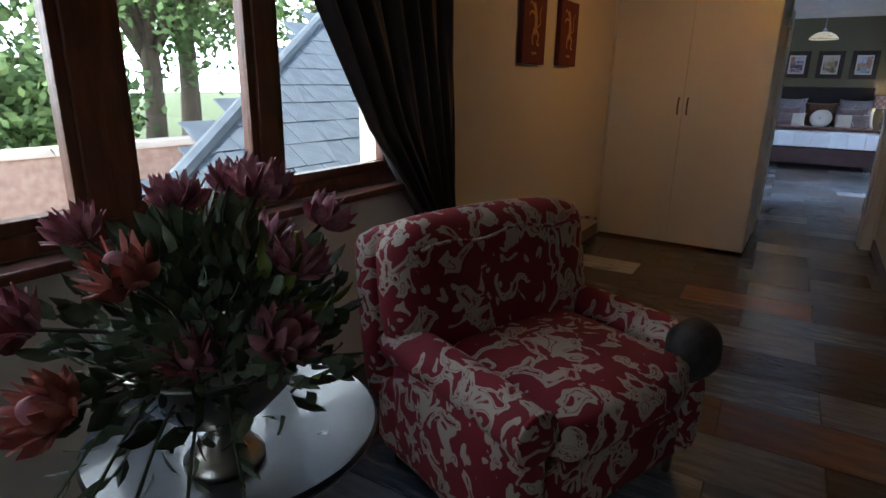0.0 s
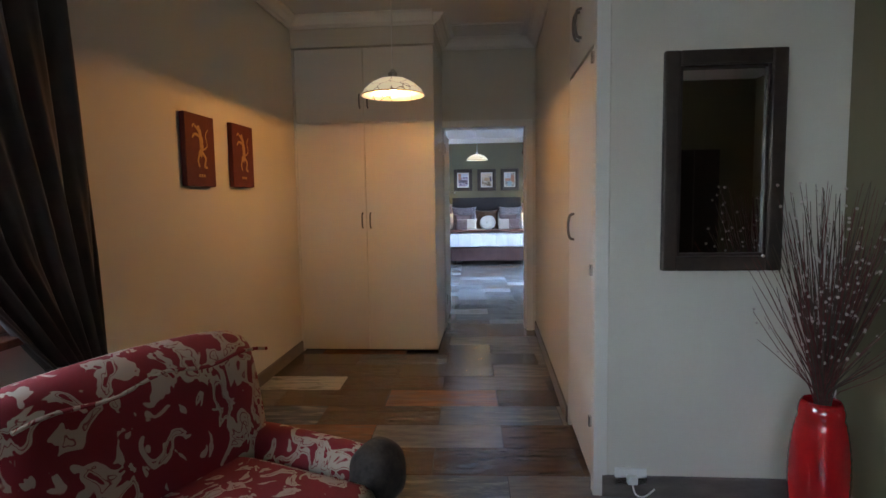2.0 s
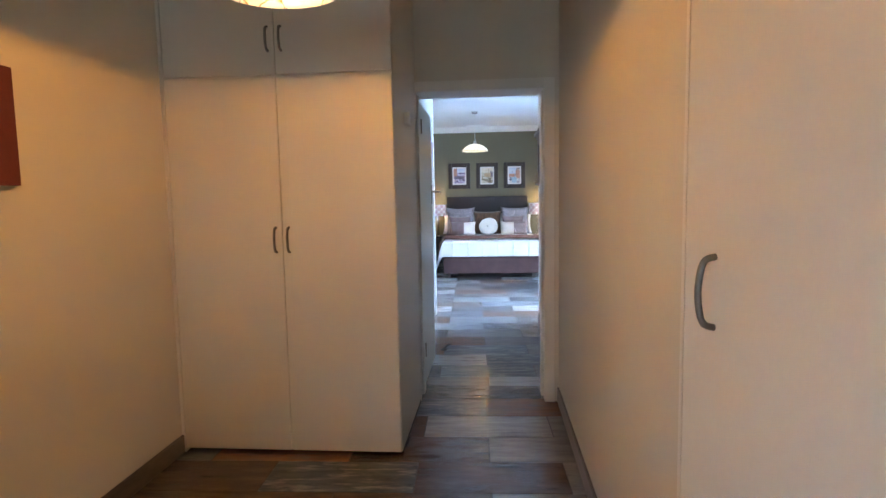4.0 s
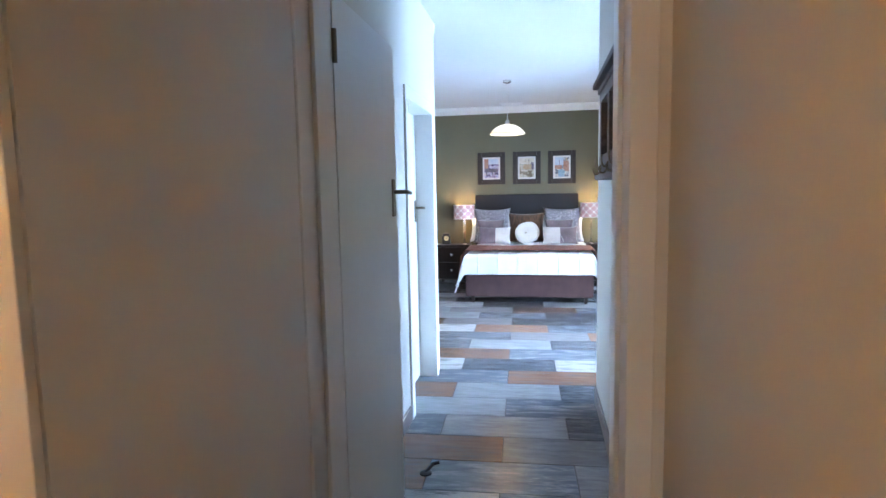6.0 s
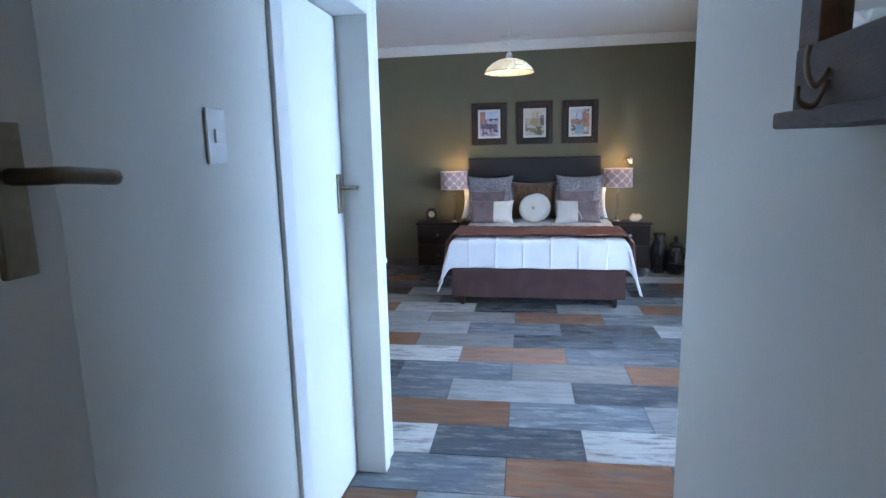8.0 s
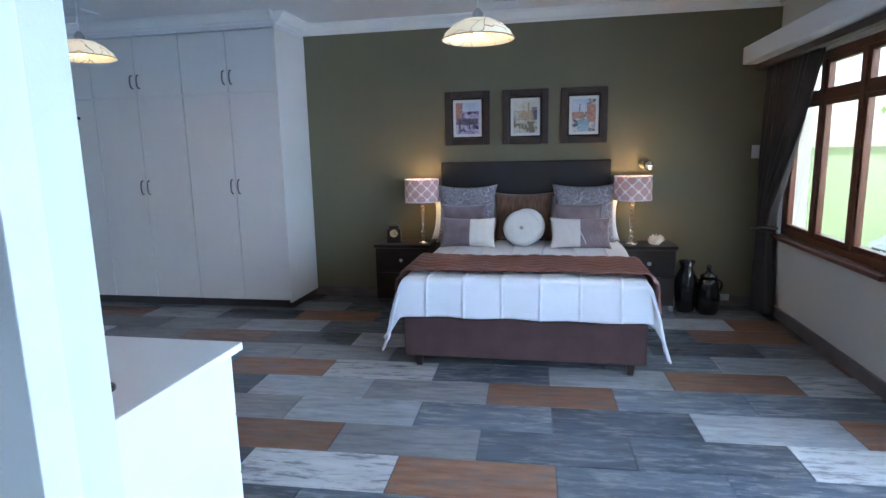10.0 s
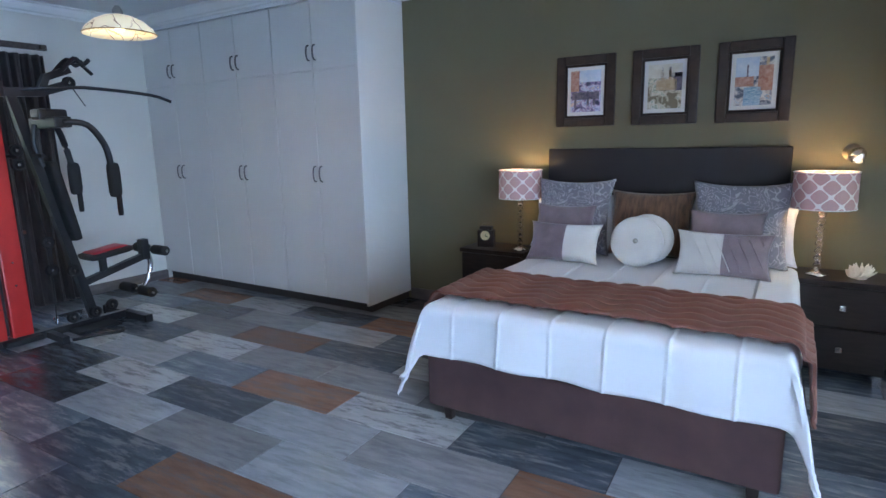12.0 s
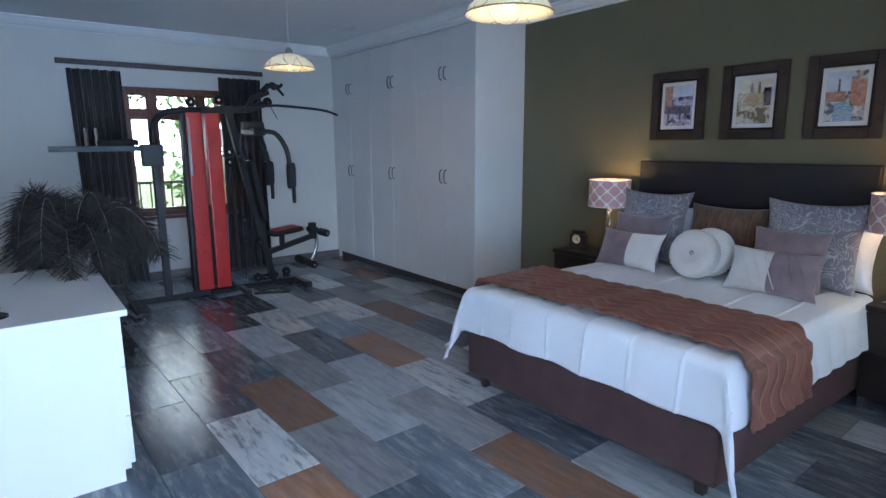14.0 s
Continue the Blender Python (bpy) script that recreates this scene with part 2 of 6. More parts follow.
M["maroon"] = mat("maroon_glass", (0.12, 0.005, 0.01), 0.2, var=0.1)
M["leather_red"] = mat("seat_vinyl_red", (0.45, 0.02, 0.03), 0.4, var=0.1)
M["face"] = mat("clock_face", (0.75, 0.62, 0.35), 0.5)
M["ink"] = mat("ink_green", (0.03, 0.03, 0.03), 0.6)
TILES = dict(
    H=tile_mat("tile_dark_brown", (0.045, 0.03, 0.024), (0.1, 0.07, 0.056), (0.13, 0.1, 0.085), 0.35),
    B=tile_mat("tile_blue_grey", (0.085, 0.105, 0.13), (0.16, 0.185, 0.21), (0.29, 0.3, 0.31), 0.75),
    D=tile_mat("tile_dark_slate", (0.045, 0.055, 0.07), (0.095, 0.11, 0.13), (0.21, 0.215, 0.22), 0.75),
    L=tile_mat("tile_pale_grey", (0.25, 0.265, 0.28), (0.36, 0.375, 0.39), (0.17, 0.175, 0.18), 0.55),
    G=tile_mat("tile_mid_grey", (0.15, 0.15, 0.155), (0.24, 0.235, 0.235), (0.11, 0.11, 0.12), 0.6),
    W=tile_mat("tile_scuffed_white", (0.38, 0.385, 0.385), (0.48, 0.48, 0.475), (0.13, 0.13, 0.135), 0.85),
    O=tile_mat("tile_rust", (0.16, 0.078, 0.048), (0.25, 0.14, 0.092), (0.13, 0.115, 0.11), 0.75),
)


def glass_mat(name, tint, rough=0.0):
    m = bpy.data.materials.new(name)
    m.use_nodes = True
    b = m.node_tree.nodes["Principled BSDF"]
    b.inputs["Base Color"].default_value = (*tint, 1)
    b.inputs["Roughness"].default_value = rough
    b.inputs["Transmission Weight"].default_value = 1
    b.inputs["IOR"].default_value = 1.45
    return m


M["glass"] = glass_mat("window_glass", (0.97, 0.98, 0.98))
M["crystal"] = glass_mat("crystal", (0.93, 0.92, 0.9), 0.03)
M["mirror"] = bpy.data.materials.new("mirror_glass")
M["mirror"].use_nodes = True
_b = M["mirror"].node_tree.nodes["Principled BSDF"]
_b.inputs["Metallic"].default_value, _b.inputs["Roughness"].default_value = 1.0, 0.02
_b.inputs["Base Color"].default_value = (0.82, 0.84, 0.83, 1)


def pendant_glass():
    """Alabaster glass with dark veins; it passes the bulb's light on."""
    m = mat("veined_glass", (0.86, 0.8, 0.66), 0.3, var=0.04)
    nt = m.node_tree
    b = nt.nodes["Principled BSDF"]
    tc = nt.nodes["Texture Coordinate"]
    v = nt.nodes.new("ShaderNodeTexVoronoi")
    v.feature = "DISTANCE_TO_EDGE"
    v.inputs["Scale"].default_value = 9
    nz = nt.nodes.new("ShaderNodeTexNoise")
    nz.inputs["Scale"].default_value = 7
    mx = nt.nodes.new("ShaderNodeMix")
    mx.data_type = "VECTOR"
    mx.inputs["Factor"].default_value = 0.12
    nt.links.new(tc.outputs["Object"], nz.inputs["Vector"])
    nt.links.new(tc.outputs["Object"], mx.inputs["A"])
    nt.links.new(nz.outputs["Color"], mx.inputs["B"])
    nt.links.new(mx.outputs["Result"], v.inputs["Vector"])
    rp = nt.nodes.new("ShaderNodeValToRGB")
    rp.color_ramp.elements[0].color, rp.color_ramp.elements[1].color = (0.2, 0.1, 0.04, 1), (0.95, 0.85, 0.62, 1)
    rp.color_ramp.elements[0].position, rp.color_ramp.elements[1].position = 0.005, 0.018
    nt.links.new(v.outputs["Distance"], rp.inputs[0])
    nt.links.new(rp.outputs[0], b.inputs["Base Color"])
    nt.links.new(rp.outputs[0], b.inputs["Emission Color"])
    b.inputs["Emission Strength"].default_value = 0.085
    tr = nt.nodes.new("ShaderNodeBsdfTranslucent")
    nt.links.new(rp.outputs[0], tr.inputs["Color"])
    ms = nt.nodes.new("ShaderNodeMixShader")
    ms.inputs[0].default_value = 0.08
    nt.links.new(b.outputs[0], ms.inputs[1])
    nt.links.new(tr.outputs[0], ms.inputs[2])
    nt.links.new(ms.outputs[0], nt.nodes["Material Output"].inputs[0])
    return m


M["pendant"] = pendant_glass()


def print_mat(name, seed, cols):
    """A loose watercolour: patches of several washes."""
    m = mat(name, cols[0], 0.6)
    nt = m.node_tree
    b = nt.nodes["Principled BSDF"]
    mp = nt.nodes["Mapping"]
    mp.inputs["Location"].default_value = (seed, seed * 2.3, seed)
    n = nt.nodes.new("ShaderNodeTexNoise")
    n.inputs["Scale"].default_value, n.inputs["Detail"].default_value, n.inputs["Distortion"].default_value = 14, 6, 1.2
    nt.links.new(mp.outputs[0], n.inputs["Vector"])
    rp = nt.nodes.new("ShaderNodeValToRGB")
    rp.color_ramp.interpolation = "CONSTANT"
    e = rp.color_ramp.elements
    e[0].position, e[0].color = 0.0, (*cols[0], 1)
    e[1].position, e[1].color = 0.4, (*cols[1], 1)
    for p, c in zip((0.46, 0.51, 0.56, 0.63), cols[2:]):
        x = e.new(p)
        x.color = (*c, 1)
    nt.links.new(n.outputs[0], rp.inputs[0])
    nt.links.new(rp.outputs[0], b.inputs["Base Color"])
    return m


# ---- mesh helpers ----
def mesh_of(bm, name, material, smooth=False):
    me = bpy.data.meshes.new(name)
    bm.normal_update()
    bm.to_mesh(me)
    bm.free()
    for m_ in (material if isinstance(material, (list, tuple)) else [material]):
        me.materials.append(m_)
    if smooth:
        me.polygons.foreach_set("use_smooth", [True] * len(me.polygons))
    return me


def part(name, bm, material, parent=None, label="", m=None, smooth=False):
    ob = new(name, mesh_of(bm, name, material, smooth))
    if m is not None:
        ob.matrix_basis = m
    if parent is not None:
        ob.parent = parent
    if label:
        ob["label"] = label
    return ob


def thing(name, m, label, category, group=""):
    ob = new(name)
    ob.empty_display_size = 0.1
    ob.matrix_basis = m
    return tagged(ob, label, category, group)


def box(bm, x0, x1, y0, y1, z0, z1, bev=0.0, seg=2):
    vs = bmesh.ops.create_cube(bm, size=1.0)["verts"]
    bmesh.ops.scale(bm, vec=(x1 - x0, y1 - y0, z1 - z0), verts=vs)
    bmesh.ops.translate(bm, vec=((x0 + x1) / 2, (y0 + y1) / 2, (z0 + z1) / 2), verts=vs)
    if bev:
        es = list({e for v in vs for e in v.link_edges})
        bmesh.ops.bevel(bm, geom=es, offset=bev, segments=seg, profile=0.6, affect="EDGES")
    return bm


def bx(*a, **k):
    return box(bmesh.new(), *a, **k)


def lathe(profile, n=32, bm=None, at=(0, 0, 0), caps=True):
    """A turned shape from (radius, height) pairs."""
    bm = bm or bmesh.new()
    rings = []
    for r, z in profile:
        rings.append([bm.verts.new((at[0] + r * math.cos(2 * math.pi * i / n), at[1] + r * math.sin(2 * math.pi * i / n), at[2] + z)) for i in range(n)])
    for a, b in zip(rings, rings[1:]):
        for i in range(n):
            bm.faces.new((a[i], a[(i + 1) % n], b[(i + 1) % n], b[i]))
    if caps and profile[0][0] > 1e-4:
        bm.faces.new(rings[0][::-1])
    if caps and profile[-1][0] > 1e-4:
        bm.faces.new(rings[-1])
    return bm


def tube(points, r, n=8, bm=None, taper=1.0, square=False):
    """A round or square tube along a line of points."""
    bm = bm or bmesh.new()
    pts = [Vector(p) for p in points]
    rings = []
    up = Vector((0, 0, 1))
    k = 4 if square else n
    for i, p in enumerate(pts):
        d = (pts[min(i + 1, len(pts) - 1)] - pts[max(i - 1, 0)]).normalized()
        ref = up if abs(d.z) < 0.95 else Vector((1, 0, 0))
        s = d.cross(ref).normalized()
        t = s.cross(d)
        rr = r * (1 + (taper - 1) * i / max(1, len(pts) - 1)) * (1.414 if square else 1)
        off = math.pi / 4 if square else 0
        rings.append([bm.verts.new(p + rr * (math.cos(off + 2 * math.pi * j / k) * s + math.sin(off + 2 * math.pi * j / k) * t)) for j in range(k)])
    for a, b in zip(rings, rings[1:]):
        for j in range(k):
            bm.faces.new((a[j], b[j], b[(j + 1) % k], a[(j + 1) % k]))
    bm.faces.new(rings[0])
    bm.faces.new(rings[-1][::-1])
    bmesh.ops.recalc_face_normals(bm, faces=bm.faces[:])
    return bm


def bend(points, steps=6):
    """A smooth line through the points."""
    p = [Vector(q) for q in points]
    out = []
    for i in range(len(p) - 1):
        a, b, c, d = p[max(0, i - 1)], p[i], p[i + 1], p[min(len(p) - 1, i + 2)]
        for s in range(steps):
            t = s / steps
            out.append(0.5 * ((2 * b) + (c - a) * t + (2 * a - 5 * b + 4 * c - d) * t * t + (3 * b - a - 3 * c + d) * t ** 3))
    out.append(p[-1])
    return out


def grid(fn, nu, nv, bm=None):
    """A sheet from fn(u, v), u and v from 0 to 1."""
    bm = bm or bmesh.new()
    vs = [[bm.verts.new(fn(i / nu, j / nv)) for j in range(nv + 1)] for i in range(nu + 1)]
    for i in range(nu):
        for j in range(nv):
            bm.faces.new((vs[i][j], vs[i + 1][j], vs[i + 1][j + 1], vs[i][j + 1]))
    return bm


def thicken(ob, t, offset=-1):
    mod = ob.modifiers.new("thickness", "SOLIDIFY")
    mod.thickness, mod.offset = t, offset
    return ob


def structure(name, bm, material, label, category="wall"):
    return tagged(part(name, bm, material), label, category, kind="structure")


def wall(name, axis, at, thick, a0, a1, z0, z1, material, holes=(), label="off-white painted plaster wall"):
    """A wall with thickness and openings. axis: the axis it runs along. holes: (a0, a1, z0, z1)."""
    bm = bmesh.new()

    def put(p, q, r, s):
        if q - p < 1e-4 or s - r < 1e-4:
            return
        lo, hi = min(at, at + thick), max(at, at + thick)
        if axis == "x":
            box(bm, p, q, lo, hi, r, s)
        else:
            box(bm, lo, hi, p, q, r, s)
    edge = a0
    for h0, h1, hz0, hz1 in sorted(holes):
        put(edge, h0, z0, z1)
        put(h0, h1, z0, hz0)
        put(h0, h1, hz1, z1)
        edge = h1
    put(edge, a1, z0, z1)
    return structure(name, bm, material, label)


def prism(bm, poly, p0, p1, side):
    """A moulding: the outline poly (out, up) carried from p0 to p1; side: the way out from the wall."""
    p0, p1, side = Vector(p0), Vector(p1), Vector(side)
    a = [bm.verts.new(p0 + side * u + Vector((0, 0, w))) for u, w in poly]
    b = [bm.verts.new(p1 + side * u + Vector((0, 0, w))) for u, w in poly]
    n = len(poly)
    for i in range(n):
        bm.faces.new((a[i], a[(i + 1) % n], b[(i + 1) % n], b[i]))
    bm.faces.new(a[::-1])
    bm.faces.new(b)
    bmesh.ops.recalc_face_normals(bm, faces=bm.faces[:])


CORN = [(0, 0), (0, -0.1), (0.012, -0.1), (0.02, -0.085), (0.04, -0.075), (0.065, -0.045), (0.075, -0.02), (0.09, -0.012), (0.09, 0)]
HZ, BZ = 2.9, 2.69          # ceilings of hall and bedroom
XL, XR = -1.10, 1.05        # hall, side walls
YN, XW, XE = 13.09, -4.5, 2.66
CL, CR = -0.055, 1.11       # bedroom passage

# ---- walls, ceilings ----
wall("wall_hall_west", "y", XL, -0.25, -3.3, 6.0, 0, HZ, M["wall"], holes=[(-0.75, 1.75, 0.90, 2.1)])
wall("wall_mirror", "x", 2.38, 0.12, XR + 0.062, 2.3, 0, HZ, M["wall"], label="off-white painted wall with a framed mirror")
wall("wall_hall_east_front", "y", XR, 0.2, 3.2, 5.60, 0, HZ, M["wall"])
wall("wall_hall_east_over", "y", XR + 0.35, 0.2, 2.5, 3.2, 0, HZ, M["wall"])
wall("wall_pier", "y", 2.08, 0.15, 1.6, 2.38, 0, HZ, M["green"], label="olive green painted lounge wall")
wall("wall_lounge_east", "y", 4.2, 0.2, -3.3, 2.5, 0, HZ, M["green"], label="olive green painted lounge wall")
wall("wall_lounge_north", "x", 2.5, 0.12, 2.3, 4.2, 0, HZ, M["green"], label="olive green painted lounge wall")
# The opening here is for an added window, out of view.
wall("wall_lounge_south", "x", -3.3, -0.2, XL - 0.25, 4.4, 0, HZ, M["green"], holes=[(-0.7, 1.3, 0.8, 2.1)], label="olive green painted lounge wall")
wall("wall_hall_end", "x", 5.60, 0.26, XL, 1.25, 0, HZ, M["wall"], holes=[(0.08, 0.995, 0, 2.095)])
wall("wall_passage_west", "y", CL, -0.2, 5.86, 8.52, 0, BZ, M["wall"], holes=[(7.56, 8.36, 0, 2.03)])
wall("wall_passage_east", "y", CR, 0.15, 5.86, 7.98, 0, BZ, M["wall"])
wall("wall_bedroom_southwest", "x", 8.52, -0.15, XW - 0.2, CL - 0.2, 0, BZ, M["wall"])
wall("wall_bedroom_southeast", "x", 7.98, -0.15, CR + 0.15, XE + 0.2, 0, BZ, M["wall"])
wall("wall_bedroom_east", "y", XE, 0.22, 7.83, YN, 0, BZ, M["wall"], holes=[(8.4, 10.2, 0.05, 2.08), (11.2, 12.86, 0.70, 2.10)])
wall("wall_bedroom_west", "y", XW, -0.22, 8.37, YN, 0, BZ, M["wall"], holes=[(10.07, 11.17, 0.72, 2.10)])
wall("wall_north", "x", YN, 0.2, XW - 0.22, XE + 0.22, 0, BZ, M["green"], label="olive green painted feature wall")
wall("wall_bathroom_back", "y", -1.6, -0.1, 5.86, 8.37, 0, BZ, M["wall"])
structure("ceiling_hall", bx(XL - 0.25, 4.4, -3.5, 5.86, HZ, HZ + 0.12), M["ceiling"], "white painted plasterboard ceiling", "ceiling")
structure("ceiling_bedroom", bx(XW - 0.22, XE + 0.22, 5.86, YN + 0.2, BZ, BZ + 0.12), M["ceiling"], "white painted plasterboard ceiling", "ceiling")


def cornice(name, runs):
    bm = bmesh.new()
    for p0, p1, side in runs:
        prism(bm, CORN, p0, p1, side)
    structure(name, bm, M["cornice"], "white moulded ceiling cornice", "cornice")


cornice("trim_cornice_hall", [((XL, -3.3, HZ), (XL, 4.75, HZ), (1, 0, 0)), ((XR, 5.60, HZ), (XR, 2.38, HZ), (-1, 0, 0)), ((0.135, 5.60, HZ), (XR, 5.60, HZ), (0, -1, 0)),
        ((XR, 2.38, HZ), (2.08, 2.38, HZ), (0, -1, 0)), ((XL, 4.72, HZ), (0.135, 4.72, HZ), (0, -1, 0)), ((0.135, 4.72, HZ), (0.135, 5.60, HZ), (1, 0, 0))])
cornice("trim_cornice_bedroom", [((-1.6, YN, BZ), (XE, YN, BZ), (0, -1, 0)), ((XW, 8.52, BZ), (XW, 12.46, BZ), (1, 0, 0)), ((XW, 12.47, BZ), (-1.62, 12.47, BZ), (0, -1, 0)),
        ((-1.62, 12.47, BZ), (-1.62, YN, BZ), (1, 0, 0)), ((XE, YN, BZ), (XE, 7.98, BZ), (-1, 0, 0)), ((XW, 8.52, BZ), (CL, 8.52, BZ), (0, 1, 0))])


def skirting(name, runs):
    for p0, p1, side in runs:
        bm = bmesh.new()
        prism(bm, [(0, 0), (0.012, 0), (0.012, 0.092), (0.008, 0.098), (0, 0.098)], p0, p1, side)
        structure(name, bm, M["skirt"], "dark brown-grey tile skirting along the wall", "skirting")


skirting("baseboard", [((XL, -3.3, 0), (XL, 4.75, 0), (1, 0, 0)), ((XR, 3.22, 0), (XR, 5.60, 0), (-1, 0, 0)), ((1.09, 2.38, 0), (2.08, 2.38, 0), (0, -1, 0)),
         ((CL, 6.0, 0), (CL, 7.49, 0), (1, 0, 0)), ((CR, 5.98, 0), (CR, 7.98, 0), (-1, 0, 0)), ((-1.62, YN, 0), (XE, YN, 0), (0, -1, 0)),
         ((XE, 7.98, 0), (XE, YN - 0.013, 0), (-1, 0, 0)), ((XW, 8.52, 0), (XW, 12.5, 0), (1, 0, 0)), ((CL - 0.01, 8.52, 0), (XW, 8.52, 0), (0, 1, 0)), ((2.08, 1.6, 0), (2.08, 2.36, 0), (-1, 0, 0))])


# ---- doors ----
def door_frame(name, axis, at, depth, a0, a1, top, w=0.065, proud=0.014):
    """Frame and architraves round an opening (a0, a1) up to top; at: the two wall faces."""
    f0, f1 = min(at, at + depth) - proud, max(at, at + depth) + proud
    ob = tagged(thing(name, pose(0, 0, 0), "white gloss painted door frame", "door frame"), kind="structure")
    for nm, p, q, r, s in (("jamb", a0 - w + 0.02, a0 + 0.02, 0, top + w - 0.02), ("jamb", a1 - 0.02, a1 + w - 0.02, 0, top + w - 0.02), ("head", a0 + 0.02, a1 - 0.02, top - 0.02, top + w - 0.02)):
        bm = bx(p, q, f0, f1, r, s, bev=0.004) if axis == "x" else bx(f0, f1, p, q, r, s, bev=0.004)
        part(nm, bm, M["gloss"], ob)
    return ob


def lever(parent, m, mirror=1):
    plate = part("door_handle", bx(-0.02, 0.02, -0.004, 0.004, -0.105, 0.055, bev=0.003), M["brass"], parent, "aged brass lever handle on a long plate", m)
    part("lever", tube(bend([(0, 0, 0), (0, 0.045, 0), (mirror * 0.02, 0.055, 0), (mirror * 0.085, 0.055, -0.005)], 4), 0.009), M["brass"], plate, smooth=True)


fr = door_frame("door_frame_hall", "x", 5.60, 0.26, 0.10, 0.975, 2.075)
for x0, x1 in ((0.12, 0.134), (0.941, 0.955)):
    part("stop", bx(x0, x1, 5.70, 5.80, 0, 2.055, bev=0.004), M["gloss"], fr, "planted door stop bead")
part("edge_bead", tube([(0.118, 5.582, 0.0), (0.118, 5.582, 2.06)], 0.012, 10), M["gloss"], fr, smooth=True)
leaf = tagged(thing("door_1", pose(0.118, 5.888, 0), "white painted flush door standing open against the passage wall", "door"), kind="structure")
part("leaf", bx(-0.04, 0.0, 0.0, 0.73, 0.01, 2.04, bev=0.002), M["gloss"], leaf)
lever(leaf, pose(0.004, 0.665, 1.42, 0, 0, -90), -1)
for hz in (0.22, 1.82):
    part("hinge", lathe([(0.009, 0), (0.009, 0.1)], 10), M["brass"], leaf, m=pose(0.006, -0.008, hz))
door_frame("door_frame_bathroom", "y", CL, -0.2, 7.56, 8.36, 2.0, w=0.075)
leaf2 = tagged(thing("door_2", pose(CL - 0.12, 7.58, 0), "white painted bathroom door, closed", "door"), kind="structure")
part("leaf", bx(-0.04, 0.0, 0.0, 0.76, 0.01, 1.975, bev=0.002), M["gloss"], leaf2)
lever(leaf2, pose(0.004, 0.70, 1.3, 0, 0, -90), -1)
ds = thing("door_stop", pose(0.17, 6.85, 0), "small black rubber door stop on the floor", "door stop")
part("foot", lathe([(0.03, 0), (0.03, 0.006), (0.012, 0.012)], 16), M["rubber"], ds)
part("arm", tube([(0, 0, 0.008), (0.03, 0.05, 0.03), (0.06, 0.06, 0.035)], 0.009), M["rubber"], ds)
sw = thing("light_switch", pose(CL, 7.22, 1.42), "tall narrow white light switch plate on the wall", "light switch")
part("plate", bx(0, 0.008, -0.035, 0.035, 0, 0.12, bev=0.002), M["white"], sw)
part("rocker", bx(0.008, 0.013, -0.012, 0.012, 0.045, 0.075, bev=0.002), M["white"], sw)


# ---- windows ----
def window(name, axis, at, depth, a0, a1, z0, z1, mull, transom, sill_in, material, label, fw=0.055):
    """A timber window: outer frame, mullions, transom, panes, sill. at: inner wall face, depth towards outside (signed). sill_in: how far the sill juts in."""
    ob = tagged(thing(name, pose(0, 0, 0), label, "window"), kind="structure")
    s = 1 if depth > 0 else -1
    d0, d1 = at + s * 0.03, at + s * 0.10

    def bar(nm, p, q, r, t, e0=d0, e1=d1, mt=material, bev=0.004, parent=ob):
        lo, hi = min(e0, e1), max(e0, e1)
        bm = bx(lo, hi, p, q, r, t, bev=bev) if axis == "y" else bx(p, q, lo, hi, r, t, bev=bev)
        return part(nm, bm, mt, parent)
    bar("window_frame", a0, a0 + fw, z0, z1)
    bar("window_frame", a1 - fw, a1, z0, z1)
    bar("window_frame", a0 + fw, a1 - fw, z0, z0 + fw)
    bar("window_frame", a0 + fw, a1 - fw, z1 - fw, z1)
    edges = [a0 + fw] + [v for c, w in mull for v in (c - w / 2, c + w / 2)] + [a1 - fw]
    for c, w in mull:
        bar("mullion", c - w / 2, c + w / 2, z0 + fw, z1 - fw)
    for p, q in zip(edges[::2], edges[1::2]):
        rows = [(z0 + fw, z1 - fw)]
        if transom:
            bar("transom", p, q, transom - 0.025, transom + 0.025)
            rows = [(z0 + fw, transom - 0.025), (transom + 0.025, z1 - fw)]
        for r, t in rows:
            # casement sash
            for nm, u in (("sash_rail", (p, q, r, r + 0.035)), ("sash_rail", (p, q, t - 0.03, t)), ("sash_stile", (p, p + 0.03, r + 0.035, t - 0.03)), ("sash_stile", (q - 0.03, q, r + 0.035, t - 0.03))):
                bar(nm, *u, d0 + s * 0.012, d1 - s * 0.012, bev=0.003)
            g = bar("pane", p + 0.028, q - 0.028, r + 0.033, t - 0.028, at + s * 0.062, at + s * 0.066, M["glass"], 0)
            g.visible_shadow = False
    bar("window_sill", a0 - 0.04, a1 + 0.04, z0 - 0.03, z0, at - s * sill_in, at + s * 0.03, bev=0.006)
    return ob


window("window_1", "y", XL, -1, -0.75, 1.75, 0.90, 2.10, [(-0.16, 0.12), (0.47, 0.12), (1.03, 0.08)], None, 0.07, M["mahogany"], "mahogany timber casement window with a wide sill")
window("window_2", "y", XE, 1, 11.2, 12.86, 0.70, 2.10, [(11.75, 0.06), (12.31, 0.06)], 1.78, 0.06, M["mahogany"], "unseen mahogany timber window added to light the lounge with small top lights")
window("window_3", "y", XW, -1, 10.07, 11.17, 0.72, 2.10, [(10.365, 0.05), (10.87, 0.05)], 1.82, 0.06, M["mahogany"], "dark mahogany window with three top lights")
window("window_4", "y", XE, 1, 8.4, 10.2, 0.05, 2.08, [(9.3, 0.06)], None, 0.01, M["mahogany"], "mahogany framed glazed garden doors")
